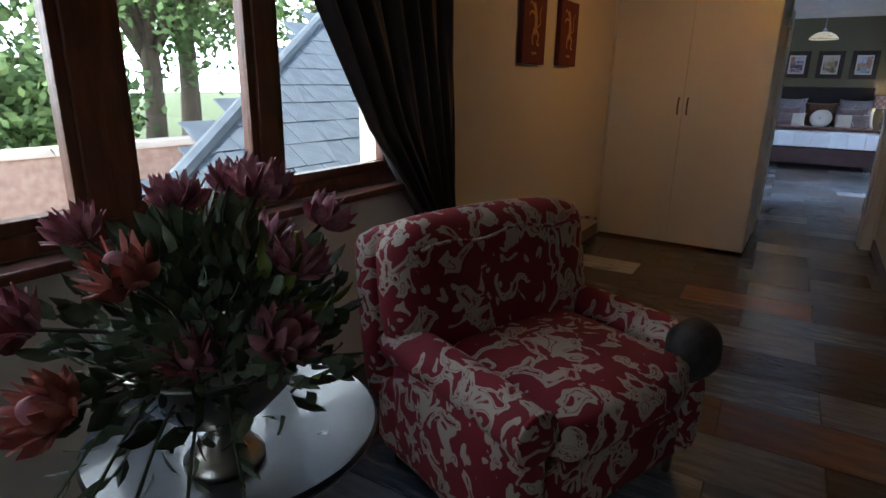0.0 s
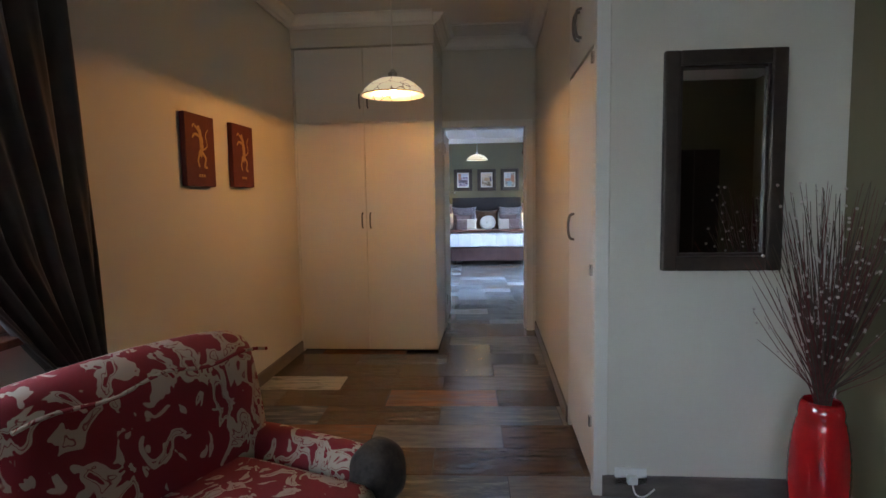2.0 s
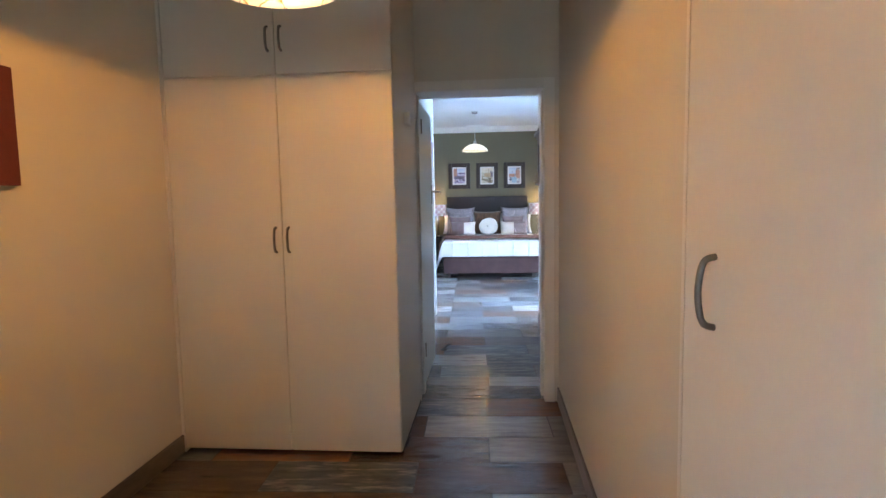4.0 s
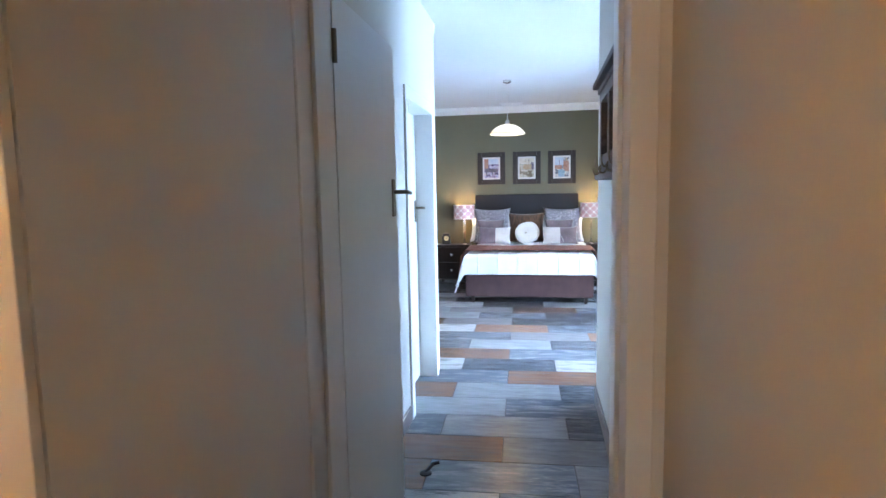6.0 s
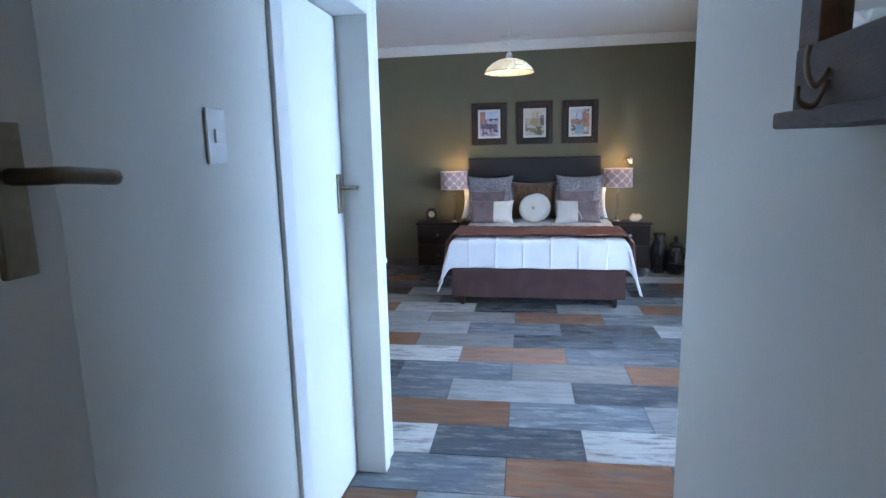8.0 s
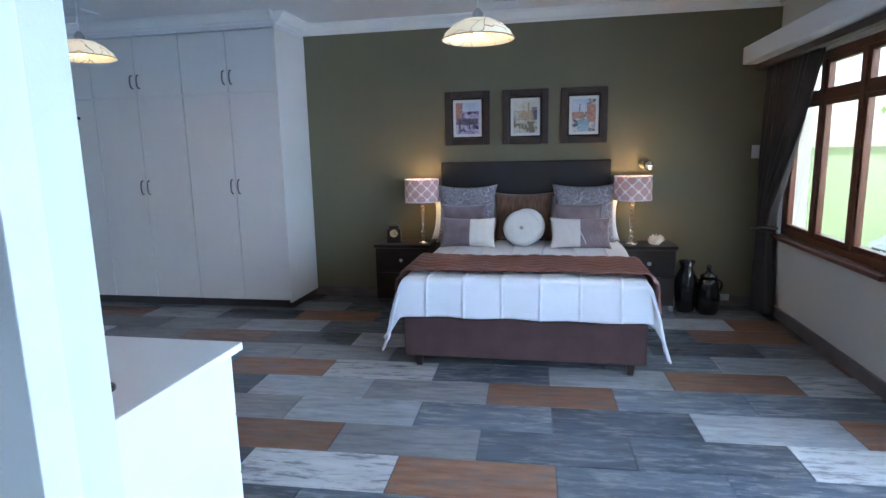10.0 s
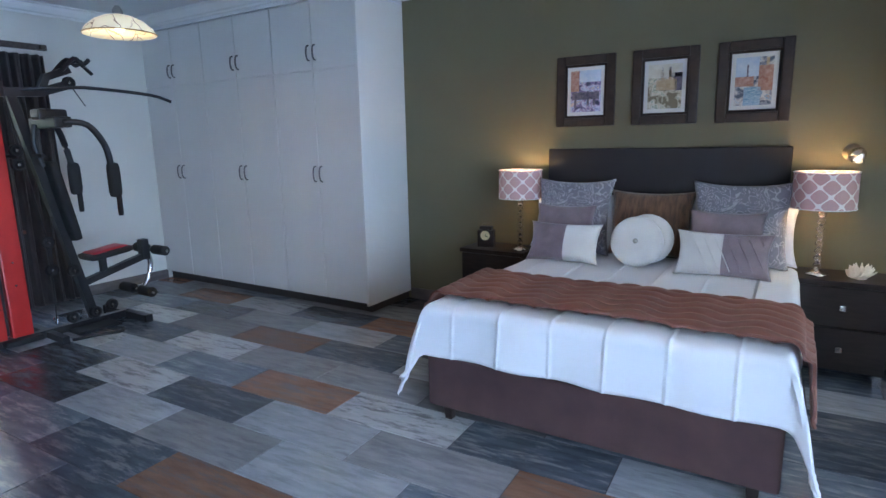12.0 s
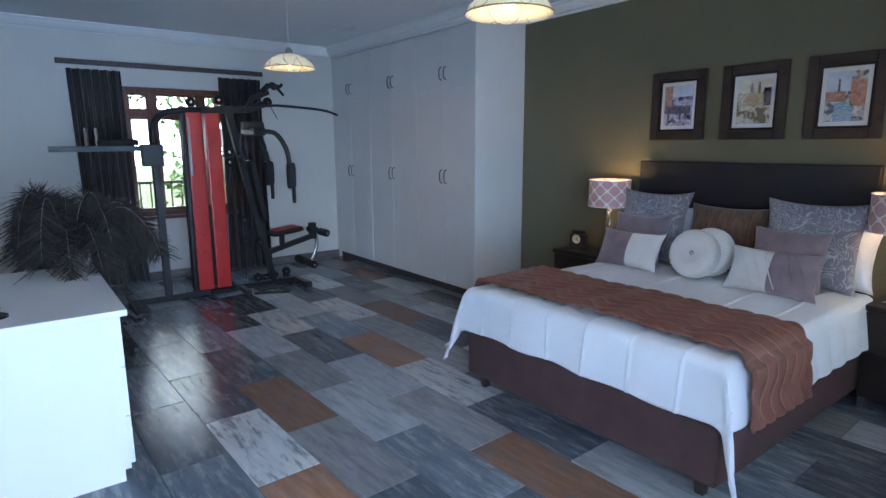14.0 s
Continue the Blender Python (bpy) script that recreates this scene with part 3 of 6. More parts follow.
# Unseen window added in the south wall so daylight reaches the mirror wall.
window("added_window_5", "x", -3.3, -1, -0.7, 1.3, 0.8, 2.1, [(0.3, 0.06)], None, 0.05, M["mahogany"], "unseen mahogany timber window added to light the lounge")


# ---- curtains ----
def curtain(name, m, zs, lefts, rights, folds, depth, label, tie=None):
    """Hanging cloth in local (along, out, up): lefts and rights give the edges at the heights zs."""
    ob = thing(name, m, label, "curtain", "curtains")
    rng = random.Random(len(label) + folds)
    ph = [rng.uniform(-0.5, 0.5) for _ in range(8)]

    def fn(u, v):
        z = zs[0] + (zs[-1] - zs[0]) * v
        l, r = np.interp(z, zs, lefts), np.interp(z, zs, rights)
        w = abs(r - l)
        a = l + (r - l) * u
        full = depth * (0.55 + 0.45 * min(1, 0.45 / max(w, 0.12)))
        f = math.sin(2 * math.pi * folds * u + ph[0] + 0.7 * math.sin(2.1 * z + ph[1])) + 0.35 * math.sin(2 * math.pi * folds * 2.3 * u + ph[2] + z)
        return (a, depth + 0.02 + 0.7 * full * f, z)
    cl = part("cloth", grid(fn, folds * 14, 60), M["curtain"], ob, smooth=True)
    thicken(cl, 0.003, 0)
    if tie:
        z, l, r = tie
        bm = tube([(l - 0.03 + (r - l + 0.06) * (0.5 - 0.5 * math.cos(t)), depth + 0.02 + (depth + 0.03) * math.sin(t), z - 0.03 * math.sin(t / 2)) for t in [i * math.pi / 8 for i in range(17)]], 0.014)
        part("tieback", bm, M["plume"], ob, "woven cord tieback")
    return ob


def rail(name, m, length, label):
    ob = thing(name, m, label, "curtain rail")
    part("rod", bx(0, length, -0.02, 0.02, -0.02, 0.03, bev=0.006), M["rack"], ob)
    for x in (0.05, length - 0.05):
        part("bracket", bx(x - 0.015, x + 0.015, -0.06, -0.02, -0.015, 0.02), M["rack"], ob)


def onwall(x, sx):
    return Matrix(((0, sx, 0, x), (1, 0, 0, 0), (0, 0, 1, 0), (0, 0, 0, 1)))


curtain("curtain", onwall(XL, 1), [0.03, 0.45, 0.72, 0.85, 1.15, 1.6, 2.0, 2.35], [1.70, 1.72, 1.80, 1.68, 1.42, 1.16, 0.98, 0.9], [2.12, 2.1, 2.06, 2.06, 2.07, 2.06, 2.04, 2.02], 7, 0.055,
        "long dark brown curtain tied back beside the mahogany window", (0.74, 1.83, 2.06))
curtain("curtain", onwall(XW, 1), [0.02, 0.9, 2.24], [9.65, 9.63, 9.61], [10.17, 10.1, 10.08], 6, 0.045, "dark brown curtain hanging straight to the floor beside the west window")
curtain("curtain", onwall(XW, 1), [0.02, 0.9, 2.24], [11.03, 11.05, 11.05], [11.55, 11.53, 11.53], 6, 0.045, "dark brown curtain hanging straight to the floor behind the home gym")
curtain("curtain", onwall(XE, -1), [0.02, 0.3, 0.75, 0.9, 1.2, 1.6, 2.1], [13.04, 13.02, 13.0, 13.02, 13.05, 13.05, 13.05], [12.72, 12.75, 12.83, 12.78, 12.6, 12.35, 12.1], 7, 0.06,
        "dark brown curtain tied back at the corner of the olive wall", (0.76, 12.83, 13.0))
rail("curtain_rail", pose(XW + 0.07, 9.53, 2.30, 0, 0, 90) @ pose(0, 0, 0), 2.03, "dark wooden curtain rail above the west window")
rail("curtain_rail", pose(XL + 0.075, 0.0, 2.38, 0, 0, 90), 2.1, "dark wooden curtain rail above the mahogany window")
pel = thing("pelmet", pose(0, 0, 0), "white boxed pelmet above the bedroom window", "pelmet")
part("box", bx(2.36, XE - 0.003, 7.99, 13.05, 2.125, 2.265, bev=0.006), M["ceiling"], pel)
part("track", bx(2.46, 2.52, 10.9, 13.02, 2.075, 2.122, bev=0.004), M["rack"], pel)


# ---- fitted wardrobes ----
def pull(parent, m, h=0.13):
    part("handle", tube(bend([(0, 0, 0), (0, -0.024, 0.012), (0, -0.033, h / 2), (0, -0.024, h - 0.012), (0, 0, h)], 5), 0.007, 8), M["nickel"], parent, "curved aged nickel handle", m, True)


def wardrobe_unit(x0, x1, yf, yb, split, top, label, ends=(False, False), plinth=0.085, hz=(1.17, 2.15), group="fitted wardrobes"):
    """One double-door unit with its top cupboard; local x along the front, fronts face -y."""
    w = x1 - x0
    ob = thing("wardrobe", pose(x0, yf, 0), label, "wardrobe", group)
    d = yb - yf
    part("body", bx(0, w, 0.02, d, plinth, top), M["melamine"], ob)
    part("plinth", bx(0, w, 0.06, d, 0.0, plinth), M["dark_gap"], ob, "dark recessed plinth")
    for i in (0, 1):
        a, b = (0.003, w / 2 - 0.0035) if i == 0 else (w / 2 + 0.0035, w - 0.003)
        for z0, z1, hh, hl in ((plinth + 0.004, split - 0.007, hz[0] - 0.065, 0.13), (split + 0.007, top - 0.006, hz[1] - 0.055, 0.12)):
            dr = part("door", bx(a, b, 0.0, 0.018, z0, z1, bev=0.0015, seg=1), M["melamine"], ob)
            pull(dr, pose((w / 2 - 0.035) if i == 0 else (w / 2 + 0.035), 0, hh), hl)
    return ob


wardrobe_unit(XL + 0.02, 0.125, 4.75, 5.595, 2.012, 2.645, "cream-white melamine wardrobe with cupboards above", hz=(1.17, 2.19), plinth=0.02)
tagged(part("filler_panel", bx(XL, XL + 0.017, 4.75, 5.595, 0, 2.645), M["gloss"]), "white filler strip between wardrobe and wall", "panel", kind="structure")
tagged(part("bulkhead", bx(XL, 0.135, 4.73, 5.595, 2.65, HZ - 0.002), M["wall"]), "plastered bulkhead above the wardrobe", "bulkhead", kind="structure")
for a, b in ((-4.495, -3.548), (-3.544, -2.596), (-2.592, -1.655)):
    wardrobe_unit(a, b, 12.49, YN - 0.003, 2.012, 2.56, "white melamine fitted wardrobe with curved nickel handles")
tagged(part("end_panel", bx(-1.652, -1.632, 12.475, YN - 0.002, 0.07, 2.56), M["melamine"]), "white end panel of the fitted wardrobes", "panel", kind="structure")
tagged(part("bulkhead", bx(XW, -1.632, 12.48, YN - 0.002, 2.564, BZ - 0.002), M["ceiling"]), "white bulkhead above the fitted wardrobes", "bulkhead", kind="structure")

ps = thing("wall_sensor", pose(0.1245, 5.14, 1.79), "small white alarm sensor on the wardrobe side", "sensor")
part("housing", bx(0.0, 0.035, -0.03, 0.03, 0, 0.07, bev=0.008), M["white"], ps)
part("lens", bx(0.035, 0.039, -0.018, 0.018, 0.012, 0.035, bev=0.002), M["matboard"], ps, "milky lens strip")

# hall cupboard in the east wall
cup = thing("cupboard", pose(XR, 2.38, 0), "white painted built-in cupboard with a top box", "cupboard")
part("frame", bx(0.0, 0.06, -0.005, 0.06, 0, HZ - 0.1, bev=0.003), M["gloss"], cup)
part("frame", bx(0.0, 0.04, 0.80, 0.82, 0, HZ - 0.1), M["gloss"], cup)
part("body", bx(0.03, 0.33, 0.12, 0.80, 0.05, HZ - 0.1), M["melamine"], cup)
part("plinth", bx(0.02, 0.05, 0.06, 0.80, 0, 0.05), M["dark_gap"], cup)
for z0, z1 in ((0.06, 2.0), (2.015, HZ - 0.11)):
    dr = part("door", bx(0.0, 0.02, 0.065, 0.795, z0, z1, bev=0.002), M["gloss"], cup)
    zc = 1.19 if z0 < 1 else 2.2
    for k in ((0.62,) if z0 < 1 else (0.40, 0.46)):
        pull(dr, pose(0, k, zc - 0.07, 0, 0, -90), 0.14)
for hz_ in (1.0, 1.93, 0.3):
    part("hinge", bx(-0.012, 0.004, 0.045, 0.07, hz_, hz_ + 0.05, bev=0.002), M["chrome"], cup)


# ---- ceiling fittings ----
def vent(m, w, d, n, label):
    ob = thing("ceiling_vent", m, label, "vent")
    t = 0.018
    for nm, a in (("frame", (-w / 2, w / 2, -d / 2, -d / 2 + t)), ("frame", (-w / 2, w / 2, d / 2 - t, d / 2)), ("frame", (-w / 2, -w / 2 + t, -d / 2 + t, d / 2 - t)), ("frame", (w / 2 - t, w / 2, -d / 2 + t, d / 2 - t))):
        part(nm, bx(*a, -0.012, 0, bev=0.002), M["white"], ob)
    # Near-black sheet stands in for the shade of the duct behind the slats.
    part("duct_shade", bx(-w / 2 + t, w / 2 - t, -d / 2 + t, d / 2 - t, -0.002, 0), M["dark_gap"], ob)
    for i in range(n):
        y = -d / 2 + t + (d - 2 * t) * (i + 0.5) / n
        part("slat", bx(-w / 2 + t, w / 2 - t, y - 0.004, y + 0.004, -0.01, -0.003), M["white"], ob)


vent(pose(0.31, 12.78, BZ - 0.001), 0.34, 0.16, 5, "white slatted ceiling air vent above the bed")
vent(pose(-3.25, 12.05, BZ - 0.001), 0.34, 0.2, 6, "white slatted ceiling air vent beside the wardrobes")
vent(pose(0.58, 5.28, HZ - 0.001), 0.66, 0.42, 10, "large ceiling return air grille at the end of the hall")


def pendant(m, drop, label):
    """Shallow veined glass dish on a wire; origin at the ceiling."""
    ob = thing("pendant_lamp", m, label, "pendant lamp", "pendant lamps")
    part("ceiling_rose", lathe([(0.05, 0), (0.05, -0.02), (0.02, -0.035)], 20), M["chrome"], ob)
    part("cord", tube([(0, 0, -0.03), (0, 0, -drop + 0.14)], 0.004, 6), M["white"], ob)
    part("cap", lathe([(0.03, 0.115 - drop), (0.03, 0.14 - drop), (0.012, 0.165 - drop)], 16), M["chrome"], ob)
    prof = [(0.205, 0.0), (0.185, 0.035), (0.14, 0.075), (0.085, 0.102), (0.02, 0.115)]
    s = part("shade", lathe([(r, z - drop) for r, z in prof] + [(r - 0.004, z - drop - 0.005) for r, z in prof[::-1]] + [(prof[0][0], prof[0][1] - drop)], 48, caps=False), M["pendant"], ob, "veined cream glass dish", smooth=True)
    part("rim", tube([(0.205 * math.cos(a), 0.205 * math.sin(a), -drop) for a in [i * math.pi / 24 for i in range(49)]], 0.003, 6), M["gold"], ob)
    part("bulb", lathe([(0.001, 0.015 - drop), (0.022, 0.022 - drop), (0.03, 0.045 - drop), (0.018, 0.075 - drop), (0.014, 0.1 - drop)], 16), M["bulb"], ob, "lit bulb", smooth=True)
    return ob


for x, y, cz, rim, e in ((-0.03, 3.6, HZ, 2.03, 3.9), (0.355, 10.98, BZ, 2.075, 0.7), (-2.27, 11.0, BZ, 2.11, 0.7)):
    pendant(pose(x, y, cz - 0.001), cz - rim, "veined cream glass pendant lamp, lit, on a thin cord")
    lamp("pendant_bulb", "POINT", pose(x, y, rim + 0.002), e, WARM, radius=0.012)


# ---- hall: pictures, mirror, chair, table, vase ----
def canvas_picture(y0, y1, z0, z1):
    ob = thing("canvas_picture", pose(XL, (y0 + y1) / 2, z0), "small maroon canvas with a faded gold heraldic beast", "picture", "canvas pictures")
    w, h = y1 - y0, z1 - z0
    part("canvas", bx(0.002, 0.035, -w / 2, w / 2, 0, h, bev=0.004), M["canvas"], ob)
    fig = bmesh.new()
    s = h * 0.36
    for pts, r in (([(-0.1, 0.2), (0.05, 0.45), (0.02, 0.9), (-0.1, 1.2)], 0.17), ([(0.02, 0.9), (-0.4, 1.0), (-0.62, 0.85)], 0.07), ([(-0.02, 1.05), (-0.45, 1.35), (-0.6, 1.25)], 0.06),
                   ([(0.05, 0.35), (0.35, 0.1), (0.25, -0.2), (0.45, -0.25)], 0.08), ([(-0.1, 0.3), (-0.25, 0.0), (-0.15, -0.25)], 0.07), ([(0.1, 0.4), (0.5, 0.6), (0.4, 1.0), (0.6, 1.25)], 0.04), ([(-0.12, 1.2), (-0.2, 1.32)], 0.15)):
        line = bend([(0, p[0] * s, p[1] * s + h * 0.36) for p in pts], 4)
        tube(line, r * s, 6, fig, taper=0.7)
    bmesh.ops.scale(fig, vec=(0.06, 1, 1), verts=fig.verts[:])
    part("figure", fig, M["gold"], ob, "faded gold beast", pose(0.0355, 0, 0))
    for k in range(3):
        part("mark", bx(0.034, 0.0365, -0.035 + 0.026 * k, -0.017 + 0.026 * k, h * 0.13, h * 0.17), M["gold"], ob)


canvas_picture(2.885, 3.215, 1.445, 1.855)
canvas_picture(3.46, 3.78, 1.45, 1.865)

mir = thing("mirror", pose(1.57, 2.38, 1.03), "tall wall mirror in a dark stepped wooden frame", "mirror")
w, h, f = 0.245, 0.92, 0.062
for nm, a in (("frame", (-w, -w + f, 0, h)), ("frame", (w - f, w, 0, h)), ("frame", (-w + f, w - f, 0, f)), ("frame", (-w + f, w - f, h - f, h))):
    part(nm, bx(a[0], a[1], -0.04, -0.002, a[2], a[3], bev=0.008), M["frame"], mir)
for nm, a in (("inner_bead", (-w + f, -w + f + 0.014, f, h - f)), ("inner_bead", (w - f - 0.014, w - f, f, h - f)), ("inner_bead", (-w + f + 0.014, w - f - 0.014, f, f + 0.014)), ("inner_bead", (-w + f + 0.014, w - f - 0.014, h - f - 0.014, h - f))):
    part(nm, bx(a[0], a[1], -0.028, -0.008, a[2], a[3], bev=0.004), M["wenge"], mir)
part("glass", bx(-w + f, w - f, -0.012, -0.004, f, h - f), M["mirror"], mir)
sk = thing("power_socket", pose(1.215, 2.38, 0.06), "white double power socket with a plug and short cable", "socket")
part("plate", bx(-0.07, 0.07, -0.012, -0.001, 0, 0.075, bev=0.003), M["white"], sk)
part("plug", bx(-0.02, 0.025, -0.045, -0.012, 0.012, 0.05, bev=0.006), M["white"], sk)
part("cable", tube(bend([(0.0, -0.04, 0.02), (0.01, -0.06, -0.02), (0.05, -0.05, -0.035), (0.1, -0.03, -0.01)], 5), 0.004), M["white"], sk)


def cushion(w, h, t, x0=-1.0, x1=1.0, n=26, puff=2.6, ear=0.06, sag=0.0, seed=0):
    """A plump pillow in the local x z plane, front towards -y, bottom at z = 0; x0..x1 (-1..1) takes a slice."""
    bm = bmesh.new()

    def prof(u, v, s):
        a, b = x0 + (x1 - x0) * u, -1 + 2 * v
        e = max(0.0, (1 - abs(a) ** puff)) ** 0.5 * max(0.0, (1 - abs(b) ** puff)) ** 0.5
        pin = ear * (abs(a * b)) ** 3
        nx = a * (1 + pin)
        nz = b * (1 + pin)
        nx *= 1 - 0.05 * (1 - abs(b) ** 2) * abs(a) ** 2
        nz *= 1 - 0.05 * (1 - abs(a) ** 2) * abs(b) ** 2
        wr = 0.006 * noise.noise((a * 3 + seed, b * 3, s * 2 + seed))
        return (nx * w / 2, s * (t / 2 * e + wr * e), h / 2 + nz * h / 2)
    grid(lambda u, v: prof(u, v, -1), n, n, bm)
    grid(lambda u, v: prof(1 - u, v, 1), n, n, bm)
    bmesh.ops.remove_doubles(bm, verts=bm.verts[:], dist=0.0006)
    return bm


def soft_box(sx, sy, sz, r=0.06, k=10, bulge=0.03):
    """An upholstered block with rounded edges and a slight crown, base at z = 0."""
    bm = bx(-sx / 2, sx / 2, -sy / 2, sy / 2, 0, sz)
    bmesh.ops.subdivide_edges(bm, edges=bm.edges[:], cuts=k, use_grid_fill=True)
    for v in bm.verts:
        p = v.co
        hx, hy, hz_ = sx / 2 - r, sy / 2 - r, sz / 2 - r
        q = Vector((max(-hx, min(hx, p.x)), max(-hy, min(hy, p.y)), max(-hz_, min(hz_, p.z - sz / 2)) + sz / 2))
        d = p - q
        if d.length > 1e-6:
            v.co = q + d.normalized() * r
        fx, fy, fz = 1 - (2 * p.x / sx) ** 2, 1 - (2 * p.y / sy) ** 2, 1 - (2 * (p.z - sz / 2) / sz) ** 2
        n_ = noise.noise(p * 5) * 0.008
        v.co += Vector((p.x / sx * 2 * bulge * max(0, fy) * max(0, fz), p.y / sy * 2 * bulge * max(0, fx) * max(0, fz), (p.z / sz - 0.5) * 2 * bulge * max(0, fx) * max(0, fy))) * 0.8
        v.co.z += n_
    return bm


# armchair: local x forward, y across
ang = math.degrees(math.atan2(-0.36, 0.933))
ac = thing("armchair", pose(-0.228, 1.341, 0, 0, 0, ang) @ Matrix.Diagonal((0.92, 1, 1, 1)), "red and cream floral upholstered armchair with rolled arms", "armchair")
part("base", soft_box(0.74, 0.90, 0.27, 0.03, 8, 0.01), M["sofa"], ac, m=pose(0.02, 0, 0.09), smooth=True)
part("seat_cushion", soft_box(0.66, 0.60, 0.17, 0.06), M["sofa"], ac, m=pose(0.12, 0, 0.34), smooth=True)
part("back_frame", soft_box(0.16, 0.92, 0.62, 0.07, 10, 0.01), M["sofa"], ac, m=pose(-0.36, 0, 0.24, 0, -8, 0), smooth=True)
part("back_cushion", soft_box(0.22, 0.86, 0.50, 0.085, 12, 0.035), M["sofa"], ac, m=pose(-0.215, 0, 0.40, 0, -12, 0), smooth=True)
for s in (-1, 1):
    part("arm", soft_box(0.66, 0.13, 0.40, 0.05), M["sofa"], ac, m=pose(0.08, s * 0.385, 0.1), smooth=True)
    roll = tube([(-0.28, 0, 0), (-0.1, 0, 0.008), (0.2, 0, 0.004), (0.40, 0, -0.01), (0.425, 0, -0.012)], 0.076, 20, taper=0.96)
    part("arm_roll", roll, M["sofa"], ac, m=pose(0, s * 0.39, 0.49), smooth=True)
    part("arm_facing", lathe([(0.077, 0), (0.072, 0.012), (0.03, 0.02), (0.001, 0.021)], 20), M["sofa"], ac, m=pose(0.42, s * 0.39, 0.478, 0, 90, 0), smooth=True)
    part("welt", tube([(-0.215 + 0.09, s * 0.0 - 0.4 + 0.8 * i / 16, 0.865 - 0.02 * abs(i - 8) / 8 + 0.01 * math.sin(i)) if s < 0 else (-0.215 - 0.115, -0.4 + 0.8 * i / 16, 0.86) for i in range(17)], 0.006), M["sofa"], ac)
    for fx in (-0.3, 0.34):
        part("leg", lathe([(0.018, 0), (0.026, 0.09)], 12), M["wenge"], ac, m=pose(fx, s * 0.38, 0))

part("arm_cover", soft_box(0.14, 0.165, 0.175, 0.05), M["plume"], ac, "dark grey cloth arm cover", pose(0.37, 0.39, 0.395), True)

tb = thing("side_table", pose(-0.503, 0.345, 0), "round black lacquered side table on a turned pedestal", "table")
part("tabletop", lathe([(0.28, 0.590), (0.298, 0.598), (0.302, 0.608), (0.296, 0.618), (0.001, 0.620)], 64), M["tabletop"], tb)
part("pedestal", lathe([(0.14, 0.03), (0.05, 0.06), (0.03, 0.12), (0.045, 0.3), (0.03, 0.5), (0.09, 0.585)], 28), M["tabletop"], tb, smooth=True)
part("foot", lathe([(0.2, 0), (0.2, 0.015), (0.14, 0.03)], 32), M["tabletop"], tb)

urn = thing("pedestal_bowl", pose(-0.413, 0.245, 0.62), "tarnished silver pedestal bowl standing on the round table", "bowl")
part("foot", lathe([(0.075, 0), (0.075, 0.012), (0.06, 0.028), (0.028, 0.06), (0.022, 0.085), (0.034, 0.1)], 32), M["silver"], urn, smooth=True)
part("bowl", lathe([(0.03, 0.095), (0.09, 0.12), (0.135, 0.17), (0.155, 0.23), (0.165, 0.24), (0.15, 0.238), (0.12, 0.17), (0.04, 0.12)], 36), M["silver"], urn, smooth=True)


def leaf_mesh(bm, p, d, length, width, rng, curl=0.25):
    d = d.normalized()
    s = d.cross(Vector((rng.uniform(-1, 1), rng.uniform(-1, 1), rng.uniform(0.2, 1)))).normalized()
    n_ = s.cross(d)
    rows = []
    for t, wd in ((0, 0.15), (0.35, 1.0), (0.7, 0.75), (1.0, 0.03)):
        c = p + d * length * t + n_ * curl * length * t * t
        rows.append((bm.verts.new(c - s * width * wd / 2), bm.verts.new(c + n_ * width * 0.12), bm.verts.new(c + s * width * wd / 2)))
    for a, b in zip(rows, rows[1:]):
        bm.faces.new((a[0], a[1], b[1], b[0]))
        bm.faces.new((a[1], a[2], b[2], b[1]))


def protea(parent, p, d, r, rng, orange):
    """One flower head: a cup of pointed bracts round a pale core."""
    bm = bmesh.new()
    q = d.normalized().to_track_quat("Z", "Y").to_matrix()
    for ring, (tilt, ln, n_) in enumerate(((0.25, 1.5, 9), (0.5, 1.35, 11), (0.85, 1.1, 11))):
        for i in range(n_):
            a = 2 * math.pi * (i + 0.5 * ring) / n_ + rng.uniform(-0.1, 0.1)
            dr_ = q @ Vector((math.cos(a) * math.sin(tilt), math.sin(a) * math.sin(tilt), math.cos(tilt)))
            base = p + q @ Vector((math.cos(a) * r * 0.35, math.sin(a) * r * 0.35, -0.3 * r))
            leaf_mesh(bm, base, dr_, r * ln, r * 0.5, rng, -0.12)
    fl = part("flower", bm, M["protea_tip" if orange else "protea"], parent, smooth=True)
    core = bmesh.new()
    bmesh.ops.create_uvsphere(core, u_segments=12, v_segments=8, radius=r * 0.42)
    bmesh.ops.scale(core, vec=(1, 1, 1.5), verts=core.verts[:])
    part("core", core, M["protea"], fl, m=Matrix.Translation(p + q @ Vector((0, 0, r * 0.3))) @ q.to_4x4(), smooth=True)


rng = random.Random(11)
fl = thing("flower_arrangement", pose(-0.413, 0.245, 0.80), "dried pink and orange protea arrangement with grey-green leaves", "flowers")
heads = ((-0.05, -0.27, 0.16, 0), (0.0, -0.27, 0.04, 1), (0.10, -0.12, 0.10, 0), (0.02, -0.15, 0.22, 1), (-0.05, 0.0, 0.3, 0), (0.12, 0.08, 0.2, 0), (-0.1, 0.16, 0.3, 0), (0.05, 0.24, 0.24, 0), (0.16, 0.0, 0.1, 0), (-0.18, -0.1, 0.24, 0), (-0.2, 0.1, 0.2, 0), (-0.12, 0.26, 0.16, 0), (0.03, 0.1, 0.32, 0))
